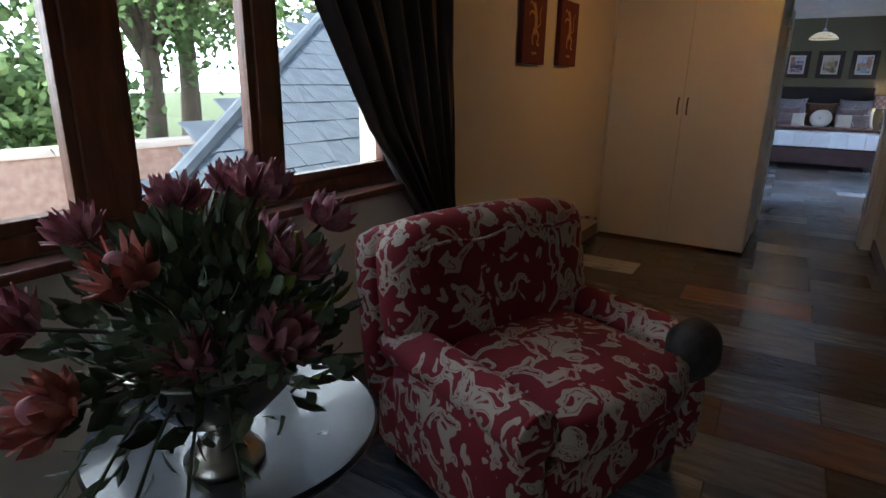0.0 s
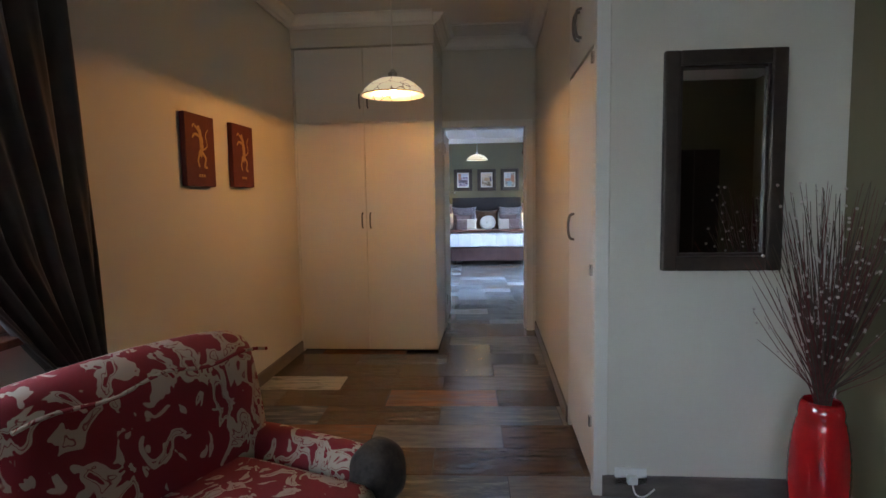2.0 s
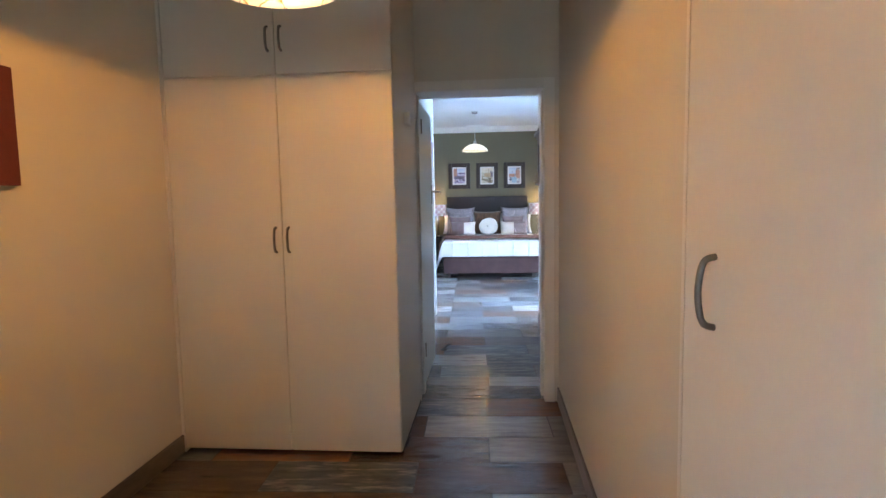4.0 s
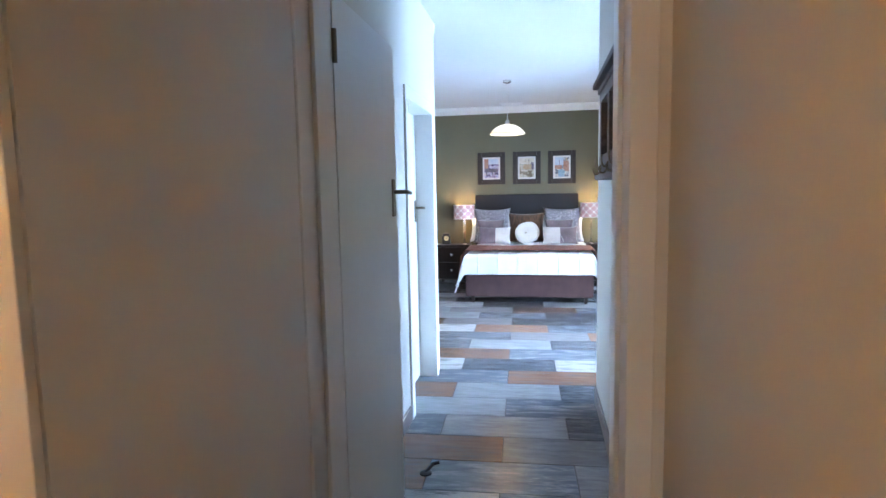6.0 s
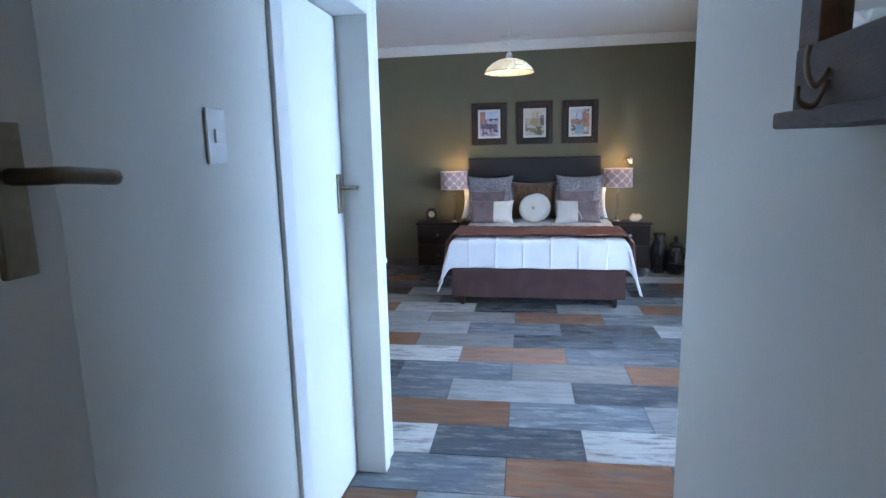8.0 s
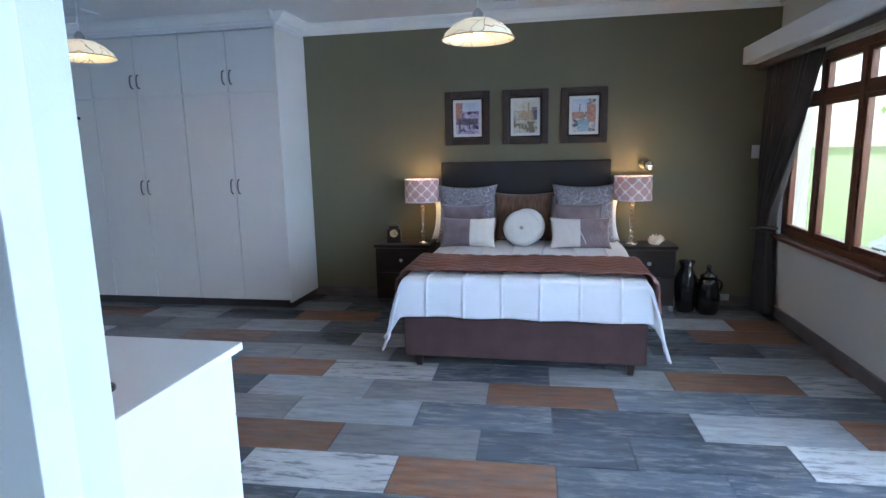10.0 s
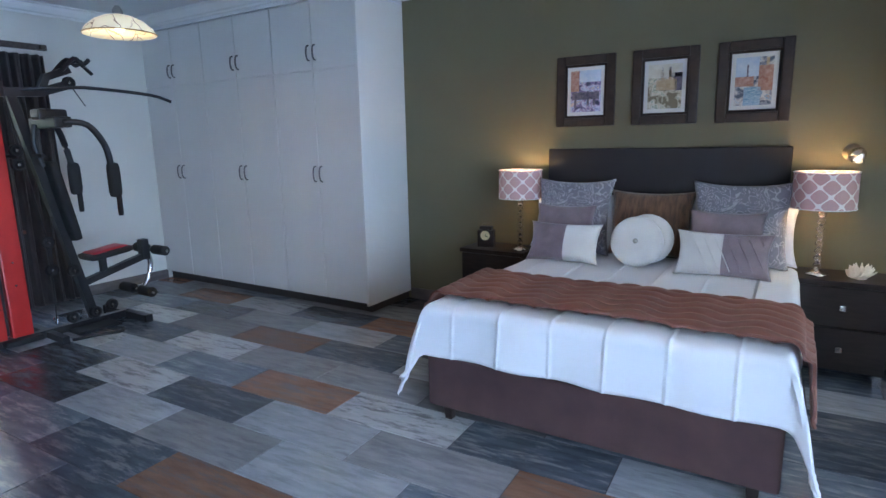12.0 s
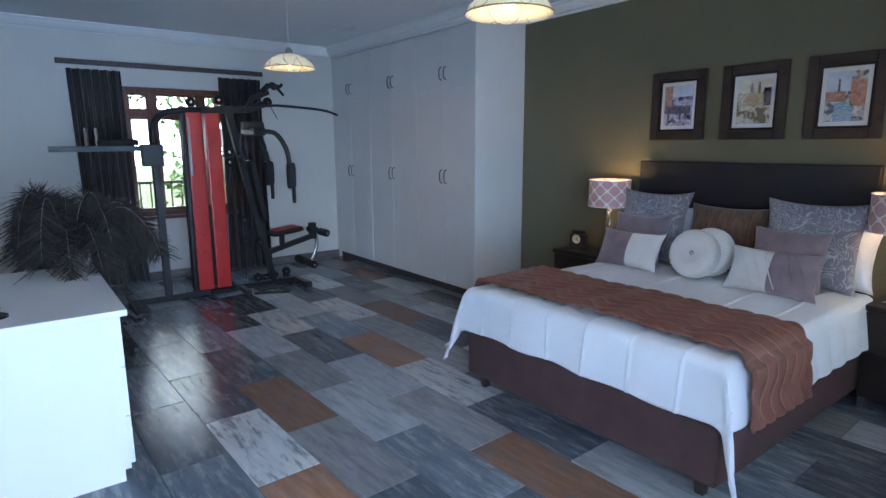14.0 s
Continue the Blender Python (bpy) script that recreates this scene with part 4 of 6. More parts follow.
for hx, hy, hz_, o in heads:
    p = Vector((hx * 1.18, hy, hz_ + 0.02))
    protea(fl, p, Vector((hx, hy, 0.22 + hz_ * 0.5)), rng.uniform(0.045, 0.058), rng, o)
    part("stem", tube([(0, 0, 0.0), p * 0.5 + Vector((0, 0, 0.04)), p], 0.004, 5), M["bark"], fl)
for nm, n_, mt, lo, hi in (("foliage", 760, "leaf", 0.03, 0.075), ("lime_foliage", 46, "leaf_lime", 0.06, 0.1)):
    bm = bmesh.new()
    for i in range(n_):
        a, e = rng.uniform(0, 2 * math.pi), rng.uniform(-0.25, 1.45)
        d = Vector((math.cos(a) * math.cos(e), math.sin(a) * math.cos(e), math.sin(e)))
        if mt == "leaf_lime" and d.y < 0.1:
            d.y = abs(d.y)
        rr = rng.uniform(0.1, 0.25)
        leaf_mesh(bm, d * rr * Vector((0.85, 1.1, 1)).length / 1.7 + Vector((0, 0, 0.05)), d + Vector((rng.uniform(-0.6, 0.6), rng.uniform(-0.6, 0.6), rng.uniform(-0.4, 0.6))), rng.uniform(lo, hi), rng.uniform(0.02, 0.034), rng)
    part(nm, bm, M[mt], fl, smooth=True)
for k in range(5):
    a = -1.9 + 0.35 * k
    end = Vector((0.2 * math.cos(a) + 0.1, 0.33 * math.sin(a), -0.06 - 0.03 * k % 0.1))
    bm = tube(bend([(0, 0, 0.03), end * 0.5 + Vector((0, 0, 0.08)), end], 5), 0.003, 5)
    for j in range(8):
        leaf_mesh(bm, end * (0.4 + 0.08 * j) + Vector((0, 0, 0.06 * (1 - j / 8))), end + Vector((rng.uniform(-0.3, 0.3), rng.uniform(-0.3, 0.3), rng.uniform(-0.1, 0.1))), 0.05, 0.016, rng)
    part("sprig", bm, M["leaf"], fl)

vs = thing("floor_vase", pose(1.88, 2.13, 0), "tall glossy red ceramic floor vase against the wall", "vase")
part("foot_ring", lathe([(0.068, 0), (0.07, 0.004), (0.066, 0.008)], 40), M["ceramic"], vs)
part("body", lathe([(0.066, 0.006), (0.076, 0.01)] + [(0.08 + 0.028 * math.sin(math.pi * min(1, i / 28)) ** 0.8 + 0.0022 * (i % 2), 0.02 + 0.0165 * i) for i in range(31)] + [(0.074, 0.535), (0.066, 0.548), (0.06, 0.54), (0.075, 0.48), (0.085, 0.3), (0.05, 0.05)], 48), M["red_vase"], vs, smooth=True)
tw = thing("dried_twigs", pose(1.88, 2.13, 0.1), "dark red dried twigs with pale beads standing in the red vase", "twigs")
rng = random.Random(5)
bead = bmesh.new()
bmesh.ops.create_icosphere(bead, subdivisions=1, radius=0.0065)
bead_mesh = mesh_of(bead, "bead", M["bead"], True)
for i in range(230):
    a, s = rng.uniform(0, 2 * math.pi), rng.uniform(0.03, 0.36)
    hgt = rng.uniform(0.85, 1.3) if s < 0.3 else rng.uniform(0.65, 1.05)
    b0 = Vector((rng.uniform(-0.03, 0.03), rng.uniform(-0.03, 0.03), 0.05))
    top = Vector((math.cos(a) * s * 0.9, min(0.2, math.sin(a) * s * 0.55 - 0.06), hgt))
    mid = Vector((b0.x * 0.6, b0.y * 0.6, 0.45)).lerp(top, 0.2)
    line = bend([b0, Vector((b0.x * 0.7, b0.y * 0.7, 0.42)), (mid + top) / 2 + Vector((rng.uniform(-0.02, 0.02), 0, 0)), top], 3)
    t_ob = part("twig", tube(line, 0.0028 if i % 3 else 0.004, 4, taper=0.3), M["twig" if i % 3 else "bark"], tw)
    if i % 5 == 0:
        for j in range(5):
            c = line[-1 - j] + Vector((rng.uniform(-0.015, 0.015), rng.uniform(-0.015, 0.015), rng.uniform(-0.02, 0.02)))
            o = new("bead", bead_mesh)
            o.parent, o.location = t_ob, c

cb = thing("tall_cabinet", pose(3.2, -2.95, 0), "tall plain dark wooden cabinet", "cabinet")
part("body", bx(-0.32, 0.32, -0.25, 0.25, 0.06, 1.92, bev=0.006), M["wenge"], cb)
part("plinth", bx(-0.3, 0.3, -0.23, 0.22, 0, 0.06), M["wenge"], cb)
for s in (-1, 1):
    part("door", bx(-0.155 + s * 0.16, 0.155 + s * 0.16, 0.25, 0.268, 0.08, 1.9, bev=0.003), M["wenge"], cb)

# coat rack on the passage wall
ck = thing("coat_rack", pose(CR, 6.49, 1.47) @ Matrix.Diagonal((0.74, 1.06, 1, 1)), "dark wooden coat rack with small mirrors and metal hooks", "coat rack")
L2 = 0.485
part("shelf", bx(-0.16, 0, -L2 - 0.03, L2 + 0.03, 0.415, 0.44, bev=0.006), M["rack"], ck)
part("crown", bx(-0.13, 0, -L2 - 0.015, L2 + 0.015, 0.39, 0.415, bev=0.006), M["rack"], ck)
part("rail", bx(-0.12, -0.0, -L2, L2, 0.345, 0.39, bev=0.003), M["rack"], ck)
part("rail", bx(-0.12, -0.0, -L2, L2, 0.012, 0.10, bev=0.003), M["rack"], ck)
part("foot_moulding", bx(-0.145, 0, -L2 - 0.02, L2 + 0.02, -0.012, 0.012, bev=0.005), M["rack"], ck)
for i in range(4):
    y = -L2 + 0.03 + i * (2 * L2 - 0.06) / 3
    part("stile", bx(-0.118, 0, y - 0.03, y + 0.03, 0.10, 0.345, bev=0.003), M["rack"], ck)
for i in range(3):
    y0 = -L2 + 0.06 + i * (2 * L2 - 0.06) / 3
    part("mirror_pane", bx(-0.09, -0.085, y0, y0 + (2 * L2 - 0.06) / 3 - 0.06, 0.10, 0.345), M["mirror"], ck)
for i in range(4):
    y = -L2 + 0.1 + i * (2 * L2 - 0.2) / 3
    hk = part("hook", tube(bend([(-0.12, y, 0.06), (-0.138, y, 0.04), (-0.15, y, 0.048), (-0.157, y, 0.07), (-0.154, y, 0.09)], 5), 0.0045), M["brass"], ck, "curled metal hook", smooth=True)
    part("lower_hook", tube(bend([(-0.12, y, 0.045), (-0.14, y, 0.015), (-0.165, y, 0.02), (-0.168, y, 0.04)], 5), 0.0045), M["brass"], hk, smooth=True)

# ---- bed ----
BX0, BX1, BY0, BY1, BT = -0.20, 1.375, 11.20, 13.0, 0.62
bc = (BX0 + BX1) / 2
bed = thing("bed", pose(bc, BY0, 0), "queen bed base in dark brown suede on block feet", "bed")
hw = (BX1 - BX0) / 2
part("base", bx(-hw, hw, 0, BY1 - BY0 - 0.02, 0.085, 0.36, bev=0.018, seg=3), M["suede"], bed)
part("mattress", bx(-hw + 0.01, hw - 0.01, 0.01, BY1 - BY0 - 0.02, 0.36, BT - 0.015, bev=0.05, seg=4), M["linen"], bed, "white mattress")
for sx in (-1, 1):
    for yy in (0.07, 1.6):
        part("foot", lathe([(0.026, 0), (0.036, 0.09)], 4), M["wenge"], bed, m=pose(sx * (hw - 0.09), yy, 0, 0, 0, 45))
hd = thing("headboard", pose(0.515, 13.06, 0), "dark brown leather-look upholstered headboard", "headboard")
part("panel", bx(-0.785, 0.785, -0.05, 0.0, 0.3, 1.35, bev=0.012, seg=3), M["headboard"], hd)
for sx in (-1, 1):
    part("leg", bx(sx * 0.6 - 0.03, sx * 0.6 + 0.03, -0.04, -0.01, 0, 0.3), M["wenge"], hd)
SEAMS = [bc - 0.62 + 0.248 * i for i in range(6)]


def cloth_point(a, b, lift, xe, ye, r=0.05, wr=1.0):
    """A cloth laid over the bed: a across from the middle, b along from the foot (negative hangs down in front)."""
    ox, oy = max(0.0, abs(a) - xe), max(0.0, ye - b)
    sx = 1 if a > 0 else -1

    def roll(o):
        if o < r * 1.57:
            return r * math.sin(o / r), r * (1 - math.cos(o / r))
        return r + 0.10 * (o - r * 1.57), r + (o - r * 1.57) * 0.985
    hx, dx = roll(ox)
    hy, dy = roll(oy)
    drop = math.sqrt(dx * dx + dy * dy) if (dx > 0 and dy > 0) else dx + dy
    flare = 0.0
    if dx > 0 and dy > 0:
        flare = 0.32 * min(dx, dy)
    x = sx * (min(abs(a), xe) + hx + flare)
    y = max(b, ye) - hy - flare * 0.6
    n1 = noise.noise((a * 2.2, b * 2.2, 3.0)) * 0.012 + noise.noise((a * 6.0, b * 6.0, 9.0)) * 0.005
    fold = 0.0
    if drop > 0.04:
        fold = 0.014 * math.sin((a if dy > dx else b) * 15 + 1.3 * noise.noise((a * 2, b * 2, 0))) * min(1, drop / 0.25)
    return x, y, BT + lift - drop + (n1 * wr if drop < 0.1 else 0), fold, n1, dx, dy


def duvet_fn(u, v):
    a = -1.06 + 2.12 * u
    b = -0.26 + 1.92 * v
    x, y, z, fold, n1, dx, dy = cloth_point(a, b, 0.012, 0.75, 0.03)
    ridge = max((1 - abs(a + bc - s) / 0.011) for s in SEAMS)
    z += 0.009 * max(0, ridge) if dy < 0.03 and dx < 0.03 else 0
    y -= (0.009 * max(0, ridge) if dy >= 0.03 else 0) + (fold + 1.2 * n1 if dy > dx else 0)
    if dx >= dy and dx > 0.03:
        x += math.copysign(abs(fold), a) + math.copysign(n1, a)
    z -= 0.4 * min(dx, dy)
    return (x, y, max(z, 0.05))


dv = thing("duvet", pose(bc, BY0, 0), "white cotton duvet with raised pintuck lines draped over the bed", "duvet")
d_ob = part("cover", grid(duvet_fn, 380, 120), M["linen"], dv, smooth=True)
thicken(d_ob, 0.02, -1)


def runner_fn(u, v):
    a = -1.12 + 2.24 * u
    b = 0.09 + 0.56 * v
    x, y, z, fold, n1, dx, dy = cloth_point(a, b, 0.045, 0.765, -1.0, 0.065)
    ph = (v * 6.0 + 0.36 * math.sin(a * 26.0)) % 1.0
    q = 0.013 * abs(math.sin(math.pi * ph)) ** 0.5
    if dx > 0.06:
        x += math.copysign(q + 0.018 + 0.5 * n1, a)
    else:
        z += q
    return (x, y - 0.03 * dx, z)


rn = thing("bed_runner", pose(bc, BY0, 0), "mauve-brown satin bed runner, quilted in waves, with added pale lines", "bed runner")
r_ob = part("cloth", grid(runner_fn, 260, 84), M["runner"], rn, smooth=True)
thicken(r_ob, 0.012, -1)
# Added pale tubes along the waves, in place of light catching the quilting.
for k in range(1, 6):
    line = []
    for i in range(121):
        u = 0.01 + 0.98 * i / 120
        v = (k - 0.36 * math.sin((-1.12 + 2.24 * u) * 26.0)) / 6.0
        p = Vector(runner_fn(u, min(0.99, max(0.01, v))))
        out = Vector((math.copysign(0.004, p.x), 0, 0)) if abs(p.x) > 0.83 else Vector((0, 0, 0.003))
        line.append(p + out)
    part("quilt_light_line", tube(line, 0.0035, 5), M["quilt_light"], rn, "added pale wavy piping for the light on the quilting")


def pillow_thing(m, label, pieces, category="cushion", group="cushions on the bed"):
    ob = thing("cushion", m, label, category, group)
    for nm, bm, mt in pieces:
        part(nm, bm, M[mt], ob, smooth=True)
    return ob


TZ = BT + 0.022
for x, sd in ((-0.02, 1), (1.05, 2)):
    pillow_thing(pose(x, 12.86, TZ, -20), "plain white pillow leaning on the headboard", [("pillow", cushion(0.62, 0.40, 0.16, seed=sd), "linen")], "pillow")
for x, sd in ((0.005, 3), (1.055, 4)):
    pillow_thing(pose(x, 12.73, TZ, -14), "large grey paisley cushion with corded edge", [("cover", cushion(0.52, 0.50, 0.15, seed=sd, ear=0.08), "paisley")])
pillow_thing(pose(0.52, 12.80, TZ, -15), "brown crushed velvet cushion with a ruched top", [("cover", cushion(0.52, 0.43, 0.14, seed=5), "fur")])
for x, sd in ((0.0, 6), (1.0, 7)):
    pillow_thing(pose(x, 12.58, TZ, -16), "mauve ribbed satin cushion", [("cover", cushion(0.40, 0.345, 0.12, seed=sd), "mauve")])
pillow_thing(pose(0.07, 12.38, TZ, -24), "oblong cushion, half mauve and half ivory", [("mauve_half", cushion(0.46, 0.255, 0.12, -1, 0.08, seed=8), "mauve"), ("ivory_half", cushion(0.46, 0.255, 0.12, 0.08, 1, seed=8), "ivory")])
c9 = pillow_thing(pose(1.01, 12.38, TZ, -24), "oblong cushion, half ivory and half pleated mauve", [("ivory_half", cushion(0.48, 0.255, 0.12, -1, 0.0, seed=9), "ivory"), ("mauve_half", cushion(0.48, 0.255, 0.12, 0.0, 1, seed=9), "mauve")])
for k in range(7):
    x0 = -0.17 + 0.058 * k
    def on(px, pz):
        a, b = px / 0.24, (pz - 0.1275) / 0.1275
        e = max(0.0, (1 - abs(a) ** 2.6)) ** 0.5 * max(0.0, (1 - abs(b) ** 2.6)) ** 0.5
        return (px, -0.06 * e - 0.002, pz)
    pts = [on(x0 - 0.0 + 0.1 * t, 0.235 - 0.21 * t) for t in [i / 8 for i in range(9)] if abs(x0 + 0.1 * t) < 0.215]
    if len(pts) > 2:
        part("pleat", tube(pts, 0.0035, 5), M["mauve" if x0 > -0.03 else "ivory"], c9)
# round cushions, gathered at a button


def round_cushion(m, label):
    ob = thing("round_cushion", m, label, "cushion", "cushions on the bed")
    bm = bmesh.new()

    def fn(u, v):
        th, s = 2 * math.pi * u, math.pi * v
        r = 0.155 * math.sin(s) ** 0.42
        y = -0.062 * math.copysign(abs(math.cos(s)) ** 0.6, math.cos(s))
        dent = math.exp(-(r / 0.035) ** 2)
        y *= 1 - 0.5 * dent
        pl = 0.0035 * math.sin(th * 22) * math.sin(s) ** 0.5
        return (r * math.cos(th), y + math.copysign(pl, y), 0.155 + r * math.sin(th))
    grid(fn, 132, 28, bm)
    bmesh.ops.remove_doubles(bm, verts=bm.verts[:], dist=0.0004)
    part("cover", bm, M["ivory"], ob, smooth=True)
    bt = bmesh.new()
    bmesh.ops.create_uvsphere(bt, u_segments=14, v_segments=8, radius=0.016)
    part("button", bt, M["silver"], ob, "covered button", pose(0, -0.035, 0.155), True)


round_cushion(pose(0.525, 12.42, TZ, -18), "round ivory satin cushion gathered at a centre button")
round_cushion(pose(0.56, 12.55, TZ, -14, 0, -6), "round ivory satin cushion standing behind another")


# ---- nightstands and what stands on them ----
def nightstand(x0, x1, top):
    ob = thing("nightstand", pose((x0 + x1) / 2, 12.73, 0), "black-brown wooden nightstand with two drawers and square pulls", "nightstand", "nightstands")
    w, d = (x1 - x0) / 2, 0.33
    part("top", bx(-w, w, -0.012, d, top - 0.03, top, bev=0.005), M["wenge"], ob)
    part("body", bx(-w + 0.015, w - 0.015, 0.012, d, 0.07, top - 0.03), M["wenge"], ob)
    for z0, z1 in ((0.085, 0.325), (0.335, top - 0.036)):
        dr = part("drawer", bx(-w + 0.018, w - 0.018, -0.006, 0.012, z0, z1, bev=0.003), M["wenge"], ob)
        part("knob", bx(-0.016, 0.016, -0.026, -0.006, (z0 + z1) / 2 - 0.016, (z0 + z1) / 2 + 0.016, bev=0.003), M["chrome"], dr, "square nickel knob")
    for sx in (-1, 1):
        for y in (0.03, d - 0.03):
            part("foot", bx(sx * (w - 0.04) - 0.018, sx * (w - 0.04) + 0.018, y - 0.018, y + 0.018, 0, 0.07), M["chrome"], ob)


nightstand(-0.885, -0.345, 0.595)
nightstand(1.375, 1.85, 0.602)


def table_lamp(x, y, z, k):
    ob = thing("table_lamp", pose(x, y, z), "lit table lamp, pink trellis drum shade, crystal stem", "table lamp", "table lamps")
    part("base", lathe([(0.06, 0), (0.06, 0.008), (0.03, 0.02), (0.014, 0.035)], 28), M["chrome"], ob, smooth=True)
    for i in range(8):
        part("crystal_bead", lathe([(0.008, 0), (0.021, 0.014), (0.021, 0.028), (0.008, 0.042)], 8), M["crystal"], ob, m=pose(0, 0, 0.035 + i * 0.043))
    part("socket", lathe([(0.012, 0.38), (0.012, 0.46)], 10), M["chrome"], ob)
    z0, z1 = 0.395, 0.602
    s = part("shade", lathe([(0.163, z0), (0.160, z1), (0.157, z1), (0.160, z0), (0.163, z0)], 56, caps=False), M["shade"], ob, "pink cloth with white ogee trellis", smooth=False)
    for zz in (z0, z1):
        part("ring", tube([(0.162 * math.cos(a), 0.162 * math.sin(a), zz) for a in [i * math.pi / 20 for i in range(41)]], 0.003, 6), M["white"], ob)
    part("bulb", lathe([(0.012, 0.45), (0.03, 0.49), (0.028, 0.52), (0.001, 0.54)], 14), M["bulb"], ob, "lit bulb", smooth=True)
    lamp("table_lamp_bulb", "POINT", pose(x, y, z + 0.56), k, (1.0, 0.66, 0.3), radius=0.03)


table_lamp(-0.43, 12.86, 0.596, 0.85)
table_lamp(1.475, 12.86, 0.603, 0.85)
ck2 = thing("mantel_clock", pose(-0.715, 12.85, 0.596, 0, 0, 12), "small black carriage clock with a gold dial", "clock")
part("case", bx(-0.065, 0.065, -0.035, 0.035, 0, 0.135, bev=0.006), M["wenge"], ck2)
part("top", bx(-0.05, 0.05, -0.03, 0.03, 0.135, 0.165, bev=0.008), M["wenge"], ck2)
part("handle", tube(bend([(-0.035, 0, 0.165), (-0.03, 0, 0.185), (0.03, 0, 0.185), (0.035, 0, 0.165)], 4), 0.004), M["brass"], ck2)
part("dial", lathe([(0.042, 0), (0.042, 0.006), (0.036, 0.008), (0.001, 0.008)], 28), M["face"], ck2, "gold dial", pose(0, -0.035, 0.095, 90))
part("ring", tube([(0.042 * math.cos(a), 0.042 * math.sin(a), 0) for a in [i * math.pi / 14 for i in range(29)]], 0.005, 6), M["wenge"], ck2, m=pose(0, -0.041, 0.095, 90))
for a, ln in ((30, 0.02), (120, 0.03)):
    part("pointer", bx(-0.0015, 0.0015, -0.046, -0.044, 0, ln), M["wenge"], ck2, m=pose(0, 0, 0.095, 0, a, 0))
lo = thing("lotus_candle_holder", pose(1.685, 12.84, 0.603), "white porcelain lotus-shaped candle holder, petals given a faint glow", "candle holder")
rng = random.Random(3)
for ring, (n_, tilt, ln) in enumerate(((8, 0.25, 0.085), (8, 0.55, 0.08), (8, 0.85, 0.07))):
    for i in range(n_):
        a = 2 * math.pi * (i + ring / 2) / n_
        bm = bmesh.new()
        leaf_mesh(bm, Vector((0.02 * math.cos(a), 0.02 * math.sin(a), 0.004)), Vector((math.cos(a) * math.sin(tilt), math.sin(a) * math.sin(tilt), math.cos(tilt))), ln, 0.045, random.Random(1), -0.1)
        part("petal", bm, M["lotus"], lo, smooth=True)
part("cup", lathe([(0.03, 0), (0.035, 0.01), (0.03, 0.04), (0.001, 0.03)], 16), M["porcelain"], lo)
for x, y, prof, nm in ((1.955, 12.86, [(0.07, 0), (0.08, 0.02), (0.1, 0.2), (0.095, 0.3), (0.06, 0.37), (0.05, 0.4), (0.07, 0.455), (0.06, 0.45), (0.04, 0.4)], "tall black glazed vase with a flared neck, standing on the floor"),):
    v = thing("black_vase", pose(x, y, 0), nm, "vase")
    part("body", lathe(prof, 36), M["ceramic"], v, smooth=True)
v = thing("black_jug", pose(2.125, 12.80, 0), "squat black glazed lidded jar with a pointed knob", "jar")
part("body", lathe([(0.075, 0), (0.095, 0.03), (0.1, 0.15), (0.08, 0.27), (0.06, 0.32)], 36), M["ceramic"], v, smooth=True)
part("lid", lathe([(0.068, 0.32), (0.07, 0.34), (0.03, 0.36), (0.02, 0.38)], 28), M["ceramic"], v, smooth=True)
part("knob", lathe([(0.012, 0.37), (0.022, 0.4), (0.018, 0.425), (0.001, 0.44)], 16), M["ceramic"], v, smooth=True)
for s in (-1, 1):
    part("handle", tube(bend([(s * 0.06, 0, 0.31), (s * 0.11, 0, 0.27), (s * 0.098, 0, 0.2)], 5), 0.009), M["ceramic"], v)
sc = thing("wall_spotlight", pose(1.60, YN, 1.31), "small brass adjustable wall reading light, unlit", "wall lamp")
part("plate", lathe([(0.05, 0), (0.05, 0.012), (0.03, 0.02)], 24), M["brass"], sc, m=pose(0, 0, 0, 90))
part("arm", tube(bend([(0, -0.015, 0), (0.0, -0.07, 0.01), (0.02, -0.1, 0.0)], 4), 0.008), M["brass"], sc)
part("head", lathe([(0.02, 0), (0.038, 0.02), (0.044, 0.07), (0.04, 0.072), (0.03, 0.03)], 20), M["chrome"], sc, m=pose(0.03, -0.11, 0.02, 150, 20, 0), smooth=True)
s2 = thing("light_switch", pose(2.54, YN, 1.335), "white square light switch plate on the olive wall", "light switch")
part("plate", bx(-0.05, 0.05, -0.009, -0.001, 0, 0.115, bev=0.002), M["white"], s2)
part("rocker", bx(-0.014, 0.014, -0.014, -0.009, 0.04, 0.075, bev=0.002), M["white"], s2)
s3 = thing("power_socket", pose(2.33, YN - 0.013, 0.05), "white power socket near the floor of the olive wall", "socket")
part("plate", bx(-0.05, 0.05, -0.01, -0.001, 0, 0.06, bev=0.002), M["white"], s3)
part("plug", bx(-0.02, 0.02, -0.035, -0.01, 0.012, 0.045, bev=0.004), M["white"], s3)


